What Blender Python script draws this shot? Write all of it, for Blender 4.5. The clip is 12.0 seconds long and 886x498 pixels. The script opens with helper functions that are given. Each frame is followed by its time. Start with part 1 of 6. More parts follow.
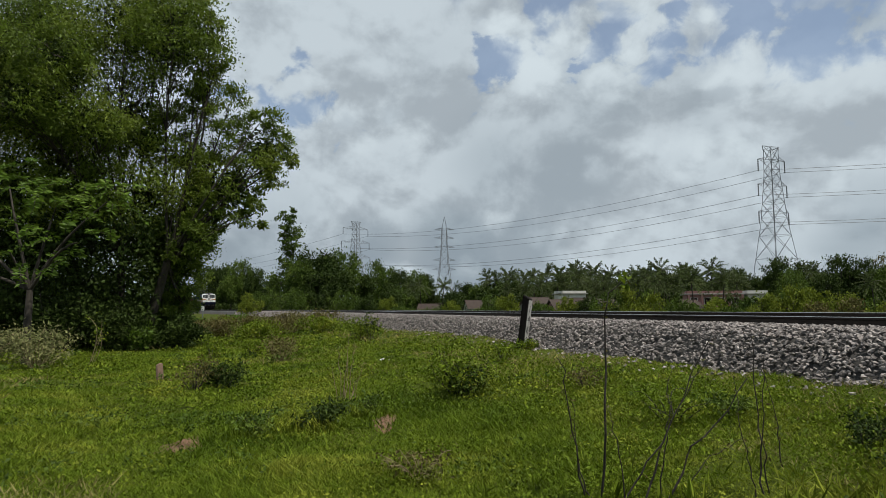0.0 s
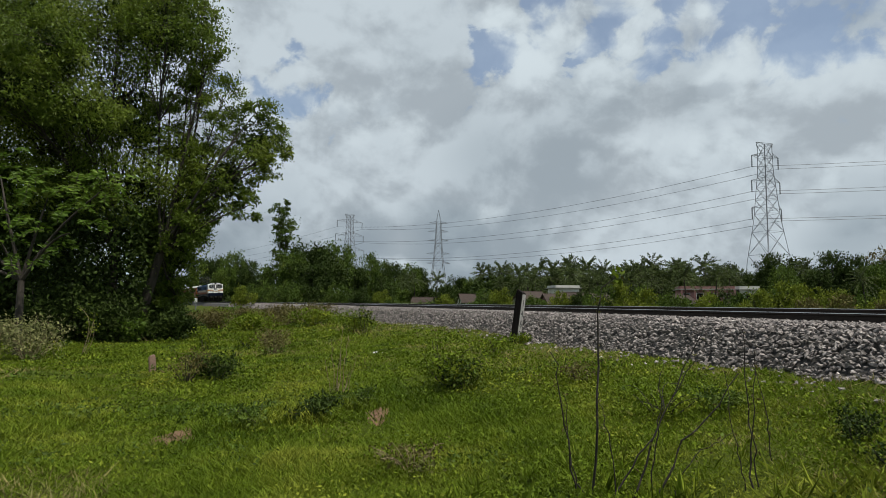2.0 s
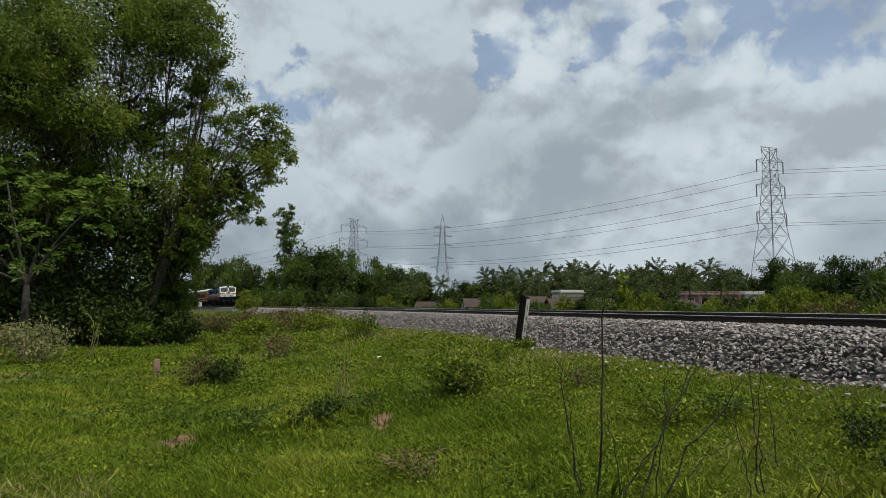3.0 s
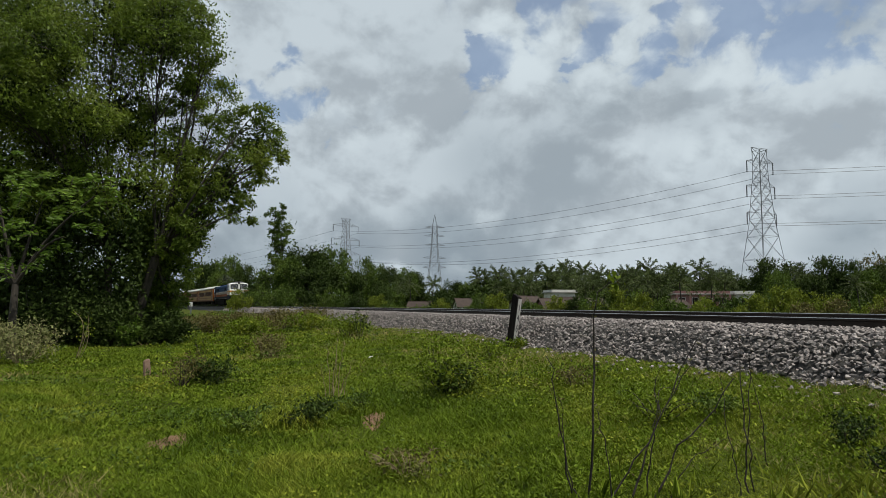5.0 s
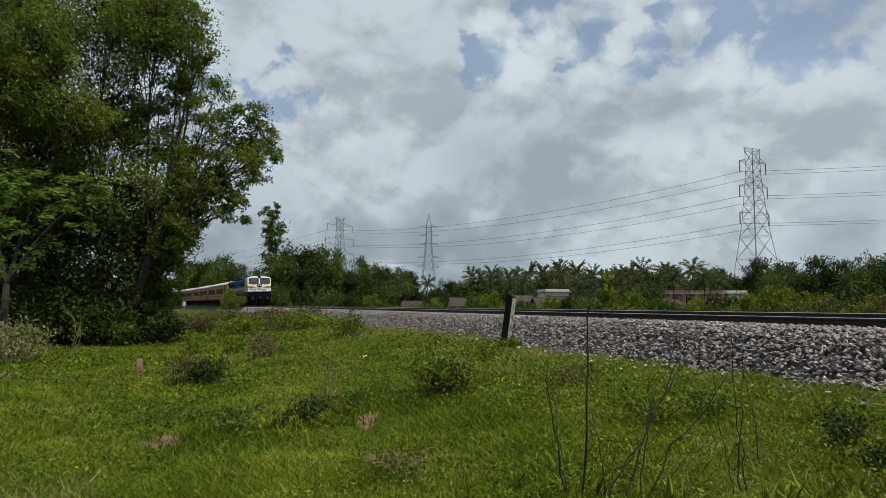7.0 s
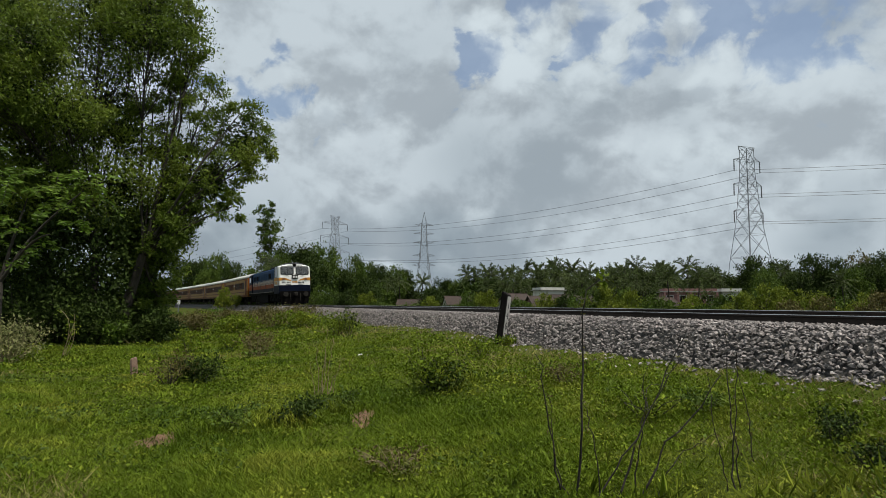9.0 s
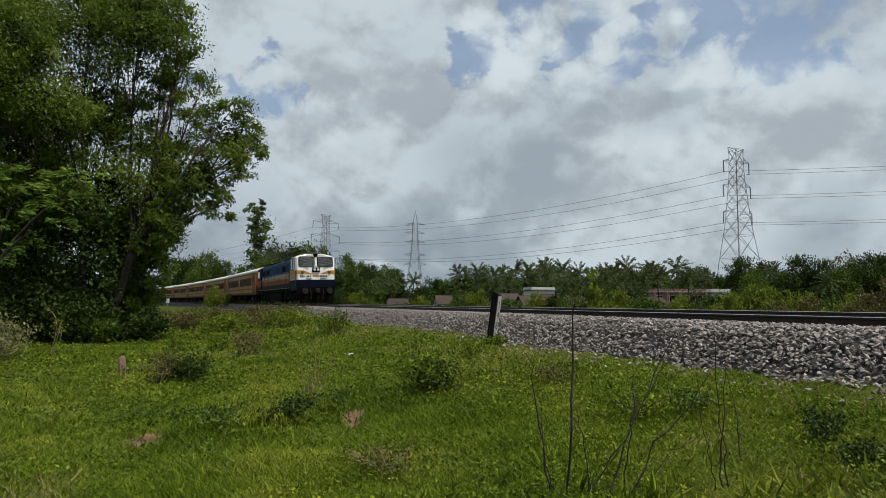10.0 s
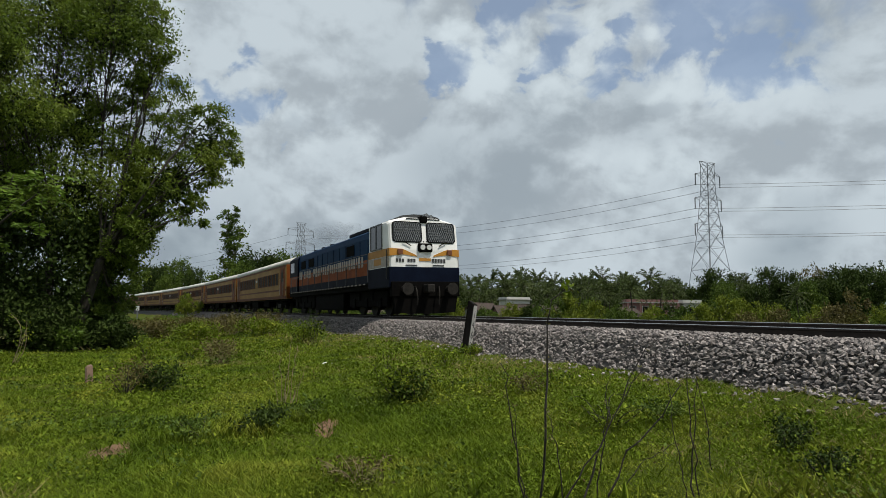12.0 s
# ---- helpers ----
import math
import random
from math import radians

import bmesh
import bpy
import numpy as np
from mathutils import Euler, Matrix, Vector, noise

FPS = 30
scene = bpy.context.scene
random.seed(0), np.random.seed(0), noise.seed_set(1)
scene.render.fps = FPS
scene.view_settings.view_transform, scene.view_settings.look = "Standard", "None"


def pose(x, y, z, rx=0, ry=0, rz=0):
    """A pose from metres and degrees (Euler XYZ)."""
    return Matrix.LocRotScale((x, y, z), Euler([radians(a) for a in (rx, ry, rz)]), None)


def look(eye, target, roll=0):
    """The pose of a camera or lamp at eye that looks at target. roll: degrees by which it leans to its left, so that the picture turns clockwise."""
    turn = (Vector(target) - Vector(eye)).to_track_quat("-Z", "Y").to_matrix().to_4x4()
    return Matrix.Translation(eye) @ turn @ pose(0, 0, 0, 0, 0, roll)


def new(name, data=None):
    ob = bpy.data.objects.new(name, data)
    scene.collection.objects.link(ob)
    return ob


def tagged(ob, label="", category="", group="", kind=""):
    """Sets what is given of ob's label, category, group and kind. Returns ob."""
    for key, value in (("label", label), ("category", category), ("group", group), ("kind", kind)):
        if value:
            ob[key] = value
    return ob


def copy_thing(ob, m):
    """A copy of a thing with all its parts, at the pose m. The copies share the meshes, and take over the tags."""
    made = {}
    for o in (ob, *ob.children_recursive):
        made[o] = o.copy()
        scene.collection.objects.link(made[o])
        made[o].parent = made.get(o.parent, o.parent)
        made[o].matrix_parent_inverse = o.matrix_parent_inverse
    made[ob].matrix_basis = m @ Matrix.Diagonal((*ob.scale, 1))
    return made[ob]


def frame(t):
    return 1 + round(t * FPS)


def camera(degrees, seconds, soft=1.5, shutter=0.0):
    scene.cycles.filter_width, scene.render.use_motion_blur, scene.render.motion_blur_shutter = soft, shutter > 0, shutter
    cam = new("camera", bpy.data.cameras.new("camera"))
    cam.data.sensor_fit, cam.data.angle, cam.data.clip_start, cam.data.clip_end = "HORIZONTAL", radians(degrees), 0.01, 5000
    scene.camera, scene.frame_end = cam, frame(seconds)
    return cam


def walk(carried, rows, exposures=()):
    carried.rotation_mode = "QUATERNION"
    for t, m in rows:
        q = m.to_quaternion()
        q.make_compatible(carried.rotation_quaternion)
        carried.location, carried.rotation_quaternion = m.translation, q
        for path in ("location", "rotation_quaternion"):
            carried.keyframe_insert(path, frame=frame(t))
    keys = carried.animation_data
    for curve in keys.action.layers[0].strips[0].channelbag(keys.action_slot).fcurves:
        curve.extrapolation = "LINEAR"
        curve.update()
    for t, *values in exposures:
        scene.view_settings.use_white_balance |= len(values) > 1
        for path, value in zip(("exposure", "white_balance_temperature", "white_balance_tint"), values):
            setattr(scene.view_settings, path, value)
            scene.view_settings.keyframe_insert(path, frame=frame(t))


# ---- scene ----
EYE = 0.08                      # height of the lens over the rail heads
cam = camera(70.92, 12.0, 0.8)
PATH = [
    (0.0, 0.00, 5.56, 0.00), (0.5, -0.60, 5.51, -0.26), (1.0, -1.03, 5.39, -0.12),
    (1.5, -0.74, 5.27, -0.34), (2.0, -0.58, 4.97, -0.39), (2.5, -0.49, 5.35, -0.48),
    (3.0, -0.22, 5.38, -0.46), (5.0, -0.95, 5.37, -0.45), (5.5, -1.33, 5.53, -0.48),
    (6.0, -1.52, 5.58, -0.44), (6.5, -1.81, 5.47, -0.64), (7.0, -1.49, 5.32, -0.45),
    (9.0, -1.92, 5.17, -0.40), (9.5, -2.27, 4.84, -0.51), (10.0, -2.77, 5.12, -0.59),
    (10.5, -3.16, 5.45, -0.76), (11.0, -3.74, 5.70, -0.86), (11.5, -4.23, 5.83, -0.94),
    (12.0, -5.02, 6.00, -0.91)]
walk(cam, [(t, pose(0, 0, EYE, 90 + p, r, y)) for t, y, p, r in PATH])

# ---------------------------------------------------------------- light
SUN = Vector((0.42, -0.30, 1.15)).normalized()      # towards the sun
sun = new("sun", bpy.data.lights.new("sun", "SUN"))
sun.data.energy, sun.data.angle, sun.data.color = 4.6, radians(0.6), (1.0, 0.94, 0.82)
sun.matrix_world = look(SUN * 50, (0, 0, 0))


def build_world():
    world = bpy.data.worlds.new("sky")
    scene.world = world
    world.use_nodes = True
    nt = world.node_tree
    N, L = nt.nodes, nt.links
    bg = N["Background"]
    bg.inputs["Strength"].default_value = 0.1
    sky = N.new("ShaderNodeTexSky")
    sky.sky_type, sky.sun_disc = "NISHITA", False
    sky.sun_elevation = math.asin(SUN.z)
    sky.sun_rotation = math.atan2(SUN.x, SUN.y)
    sky.air_density, sky.dust_density = 1.0, 1.2
    co = N.new("ShaderNodeTexCoord")

    def math_node(op, a, b=None, clamp=False, third=None):
        n = N.new("ShaderNodeMath")
        n.operation, n.use_clamp = op, clamp
        for i, v in enumerate((a, b, third)):
            if v is None:
                continue
            if isinstance(v, (int, float)):
                n.inputs[i].default_value = v
            else:
                L.new(v, n.inputs[i])
        return n.outputs[0]

    def cloud_noise(scale, detail, rough, stretch, shift):
        mp = N.new("ShaderNodeMapping")
        mp.inputs["Scale"].default_value = (1, 1, stretch)
        mp.inputs["Location"].default_value = shift
        L.new(co.outputs["Generated"], mp.inputs["Vector"])
        n = N.new("ShaderNodeTexNoise")
        n.inputs["Scale"].default_value, n.inputs["Detail"].default_value = scale, detail
        n.inputs["Roughness"].default_value = rough
        n.inputs["Distortion"].default_value = 0.25
        L.new(mp.outputs["Vector"], n.inputs["Vector"])
        return n.outputs["Fac"]

    def blob(azimuth, height, inner, outer, wobble):
        """1 inside a ragged round patch of the sky, 0 outside it (degrees)."""
        a, h = radians(azimuth), radians(height)
        dot = N.new("ShaderNodeVectorMath")
        dot.operation = "DOT_PRODUCT"
        dot.inputs[1].default_value = (math.sin(a) * math.cos(h), math.cos(a) * math.cos(h), math.sin(h))
        L.new(co.outputs["Generated"], dot.inputs[0])
        ang = math_node("ARCCOSINE", dot.outputs["Value"])
        ang = math_node("ADD", ang, math_node("MULTIPLY", math_node("SUBTRACT", wobble, 0.5), 0.4))
        mr = N.new("ShaderNodeMapRange")
        mr.interpolation_type = "SMOOTHSTEP"
        L.new(ang, mr.inputs[0])
        mr.inputs[1].default_value, mr.inputs[2].default_value = radians(outer), radians(inner)
        return mr.outputs[0]

    def billow(scale, shift, detail=1.5):
        """Rounded heaps with sharp creases between them, 0 to about 1."""
        n = cloud_noise(scale, detail, 0.5, 1.15, shift)
        return math_node("ABSOLUTE", math_node("MULTIPLY_ADD", n, 2.0, third=-1.0))

    big = cloud_noise(1.9, 4, 0.5, 1.7, (2.1, 0.4, 1.0))

    def relief(scale, detail, stretch, shift, step):
        """A cloud field, and how much it thins out upwards: the lit brows of the heaps against their grey bellies."""
        here = cloud_noise(scale, detail, 0.54, stretch, shift)
        above = cloud_noise(scale, detail, 0.54, stretch, (shift[0] - 0.3 * step, shift[1], shift[2] + step * stretch))
        return here, math_node("SUBTRACT", here, above)

    mass, brow = relief(4.6, 6, 1.35, (0.3, 0.1, 0.2), 0.05)
    fine, curl = relief(13.0, 7, 1.2, (4.3, 1.1, 2.2), 0.016)
    lumps = math_node("ADD", billow(9.0, (0.4, 2.0, 1.0)), math_node("MULTIPLY", billow(24.0, (3.0, 0.7, 2.0), 4), 0.5))
    sep = N.new("ShaderNodeSeparateXYZ")
    L.new(co.outputs["Generated"], sep.inputs[0])
    height = math_node("ARCSINE", sep.outputs["Z"])

    def smooth(v, lo, hi):
        mr = N.new("ShaderNodeMapRange")
        mr.interpolation_type = "SMOOTHSTEP"
        L.new(v, mr.inputs[0])
        mr.inputs[1].default_value, mr.inputs[2].default_value = lo, hi
        return mr.outputs[0]

    def blend(fac, a, b):
        """Colour a, covered by colour b as far as fac says."""
        n = N.new("ShaderNodeMix")
        n.data_type = "RGBA"
        L.new(fac, n.inputs["Factor"])
        for key, v in (("A", a), ("B", b)):
            if isinstance(v, tuple):
                n.inputs[key].default_value = (*v, 1)
            else:
                L.new(v, n.inputs[key])
        return n.outputs["Result"]

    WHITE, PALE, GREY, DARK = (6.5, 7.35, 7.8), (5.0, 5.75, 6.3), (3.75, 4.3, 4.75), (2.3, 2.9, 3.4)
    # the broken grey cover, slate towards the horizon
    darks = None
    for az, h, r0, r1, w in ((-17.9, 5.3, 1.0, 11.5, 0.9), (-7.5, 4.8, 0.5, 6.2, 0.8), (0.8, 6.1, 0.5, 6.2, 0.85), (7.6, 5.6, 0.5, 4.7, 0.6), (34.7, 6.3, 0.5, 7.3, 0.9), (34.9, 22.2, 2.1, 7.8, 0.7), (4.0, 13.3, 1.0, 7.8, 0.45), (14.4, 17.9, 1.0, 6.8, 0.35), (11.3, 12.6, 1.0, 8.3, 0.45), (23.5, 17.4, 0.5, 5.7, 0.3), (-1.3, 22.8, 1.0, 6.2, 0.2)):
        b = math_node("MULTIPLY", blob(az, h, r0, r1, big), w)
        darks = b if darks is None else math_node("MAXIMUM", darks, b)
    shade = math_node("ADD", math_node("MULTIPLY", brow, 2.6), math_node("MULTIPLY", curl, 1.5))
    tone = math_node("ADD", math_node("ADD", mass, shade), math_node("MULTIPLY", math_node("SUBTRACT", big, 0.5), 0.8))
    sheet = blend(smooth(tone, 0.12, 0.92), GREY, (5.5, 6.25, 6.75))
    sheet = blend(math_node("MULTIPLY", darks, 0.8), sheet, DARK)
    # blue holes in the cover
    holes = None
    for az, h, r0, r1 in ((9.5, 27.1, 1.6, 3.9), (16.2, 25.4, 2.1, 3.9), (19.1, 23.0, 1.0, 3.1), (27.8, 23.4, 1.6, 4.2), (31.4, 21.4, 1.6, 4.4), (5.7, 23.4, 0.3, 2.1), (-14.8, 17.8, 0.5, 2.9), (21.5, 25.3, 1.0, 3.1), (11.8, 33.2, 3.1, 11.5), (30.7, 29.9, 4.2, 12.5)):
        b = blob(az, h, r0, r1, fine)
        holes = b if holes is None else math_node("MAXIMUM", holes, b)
    skyx = N.new("ShaderNodeVectorMath")
    skyx.operation = "MULTIPLY_ADD"
    L.new(sky.outputs["Color"], skyx.inputs[0])
    skyx.inputs[1].default_value, skyx.inputs[2].default_value = (0.85, 0.85, 0.85), (1.0, 1.25, 1.6)
    colour = blend(math_node("MULTIPLY", holes, 0.8), sheet, skyx.outputs[0])
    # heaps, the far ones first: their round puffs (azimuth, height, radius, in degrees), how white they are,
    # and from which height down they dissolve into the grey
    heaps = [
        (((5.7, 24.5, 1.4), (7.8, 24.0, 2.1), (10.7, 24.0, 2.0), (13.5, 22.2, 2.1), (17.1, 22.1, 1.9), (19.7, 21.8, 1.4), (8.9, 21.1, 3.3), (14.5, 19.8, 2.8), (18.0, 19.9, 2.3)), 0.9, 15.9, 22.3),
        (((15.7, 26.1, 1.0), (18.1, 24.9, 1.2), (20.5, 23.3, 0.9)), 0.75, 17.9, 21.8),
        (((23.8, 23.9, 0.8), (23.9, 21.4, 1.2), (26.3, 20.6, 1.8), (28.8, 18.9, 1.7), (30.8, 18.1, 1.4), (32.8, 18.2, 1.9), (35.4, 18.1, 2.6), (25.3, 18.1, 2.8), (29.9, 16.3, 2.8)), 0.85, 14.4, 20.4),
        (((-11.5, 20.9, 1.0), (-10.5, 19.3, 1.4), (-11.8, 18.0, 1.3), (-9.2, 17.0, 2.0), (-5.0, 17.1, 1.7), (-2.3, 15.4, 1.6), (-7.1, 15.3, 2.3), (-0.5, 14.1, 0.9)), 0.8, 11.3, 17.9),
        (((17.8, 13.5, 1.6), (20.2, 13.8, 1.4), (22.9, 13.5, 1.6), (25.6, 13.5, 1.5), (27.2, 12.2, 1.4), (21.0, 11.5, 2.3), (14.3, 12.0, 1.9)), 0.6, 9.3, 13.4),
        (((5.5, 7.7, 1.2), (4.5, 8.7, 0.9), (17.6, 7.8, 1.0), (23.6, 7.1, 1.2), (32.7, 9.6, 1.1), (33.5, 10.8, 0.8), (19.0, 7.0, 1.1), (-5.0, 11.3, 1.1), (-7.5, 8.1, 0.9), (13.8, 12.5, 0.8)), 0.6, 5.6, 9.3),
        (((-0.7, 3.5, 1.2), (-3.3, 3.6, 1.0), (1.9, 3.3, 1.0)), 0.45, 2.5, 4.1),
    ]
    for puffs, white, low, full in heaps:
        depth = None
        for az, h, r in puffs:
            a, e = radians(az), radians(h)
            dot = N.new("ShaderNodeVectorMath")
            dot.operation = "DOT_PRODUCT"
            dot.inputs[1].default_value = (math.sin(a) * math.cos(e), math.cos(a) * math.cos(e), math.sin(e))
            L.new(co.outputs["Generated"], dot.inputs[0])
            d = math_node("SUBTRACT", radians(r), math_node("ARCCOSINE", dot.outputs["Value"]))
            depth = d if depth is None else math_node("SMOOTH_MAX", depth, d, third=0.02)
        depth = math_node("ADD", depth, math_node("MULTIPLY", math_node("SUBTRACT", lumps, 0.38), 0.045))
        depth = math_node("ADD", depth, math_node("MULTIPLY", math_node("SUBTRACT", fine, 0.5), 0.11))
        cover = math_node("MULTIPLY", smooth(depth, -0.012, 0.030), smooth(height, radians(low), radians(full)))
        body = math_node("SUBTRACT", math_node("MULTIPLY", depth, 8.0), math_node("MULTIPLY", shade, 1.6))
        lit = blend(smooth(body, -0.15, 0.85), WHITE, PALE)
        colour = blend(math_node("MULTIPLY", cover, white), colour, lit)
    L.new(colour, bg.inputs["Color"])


build_world()


# ---------------------------------------------------------------- materials
def material(name, colours, scale=6.0, rough=0.8, metal=0.0, bump=0.3, fine=60.0, spread=0.0, translucent=0.0, bump_size=0.02, spec=0.5, streak=(1, 1, 1)):
    """A surface whose colour wanders between the given ones at two scales, with relief; spread: how far
    single pieces differ in brightness."""
    m = bpy.data.materials.new(name)
    m.use_nodes = True
    nt = m.node_tree
    N, L = nt.nodes, nt.links
    bsdf = N["Principled BSDF"]
    co = N.new("ShaderNodeTexCoord")
    mp = N.new("ShaderNodeMapping")
    mp.inputs["Scale"].default_value = streak
    L.new(co.outputs["Object"], mp.inputs["Vector"])

    def noise_node(s, detail):
        n = N.new("ShaderNodeTexNoise")
        n.inputs["Scale"].default_value, n.inputs["Detail"].default_value = s, detail
        n.inputs["Roughness"].default_value = 0.62
        L.new(mp.outputs["Vector"], n.inputs["Vector"])
        return n.outputs["Fac"]

    a, b = noise_node(scale, 5), noise_node(fine, 3)
    mixf = N.new("ShaderNodeMath")
    mixf.operation = "MULTIPLY_ADD"
    L.new(b, mixf.inputs[0])
    mixf.inputs[1].default_value = 0.35
    half = N.new("ShaderNodeMath")
    half.operation = "MULTIPLY_ADD"
    L.new(a, half.inputs[0])
    half.inputs[1].default_value, half.inputs[2].default_value = 1.1, -0.225
    L.new(half.outputs[0], mixf.inputs[2])
    ramp = N.new("ShaderNodeValToRGB")
    e = ramp.color_ramp.elements
    e[0].position, e[1].position = 0.28, 0.72
    e[0].color, e[1].color = (*colours[0], 1), (*colours[-1], 1)
    for i, c in enumerate(colours[1:-1]):
        e.new(0.28 + 0.44 * (i + 1) / (len(colours) - 1)).color = (*c, 1)
    L.new(mixf.outputs[0], ramp.inputs["Fac"])
    out = ramp.outputs["Color"]
    if spread:
        geo, info = N.new("ShaderNodeNewGeometry"), N.new("ShaderNodeObjectInfo")
        add = N.new("ShaderNodeMath")
        add.operation = "ADD"
        L.new(geo.outputs["Random Per Island"], add.inputs[0])
        L.new(info.outputs["Random"], add.inputs[1])
        fr = N.new("ShaderNodeMath")
        fr.operation = "FRACT"
        L.new(add.outputs[0], fr.inputs[0])
        mr = N.new("ShaderNodeMapRange")
        L.new(fr.outputs[0], mr.inputs[0])
        mr.inputs[3].default_value, mr.inputs[4].default_value = 1 - spread, 1 + spread
        hsv = N.new("ShaderNodeHueSaturation")
        L.new(mr.outputs[0], hsv.inputs["Value"])
        L.new(out, hsv.inputs["Color"])
        out = hsv.outputs["Color"]
    L.new(out, bsdf.inputs["Base Color"])
    bsdf.inputs["Roughness"].default_value, bsdf.inputs["Metallic"].default_value = rough, metal
    bsdf.inputs["Specular IOR Level"].default_value = spec
    if bump:
        bp = N.new("ShaderNodeBump")
        bp.inputs["Strength"].default_value, bp.inputs["Distance"].default_value = bump, bump_size
        L.new(mixf.outputs[0], bp.inputs["Height"])
        L.new(bp.outputs["Normal"], bsdf.inputs["Normal"])
    if translucent:
        tr = N.new("ShaderNodeBsdfTranslucent")
        L.new(out, tr.inputs["Color"])
        sh = N.new("ShaderNodeMixShader")
        sh.inputs[0].default_value = translucent
        L.new(bsdf.outputs[0], sh.inputs[1])
        L.new(tr.outputs[0], sh.inputs[2])
        L.new(sh.outputs[0], N["Material Output"].inputs["Surface"])
    return m


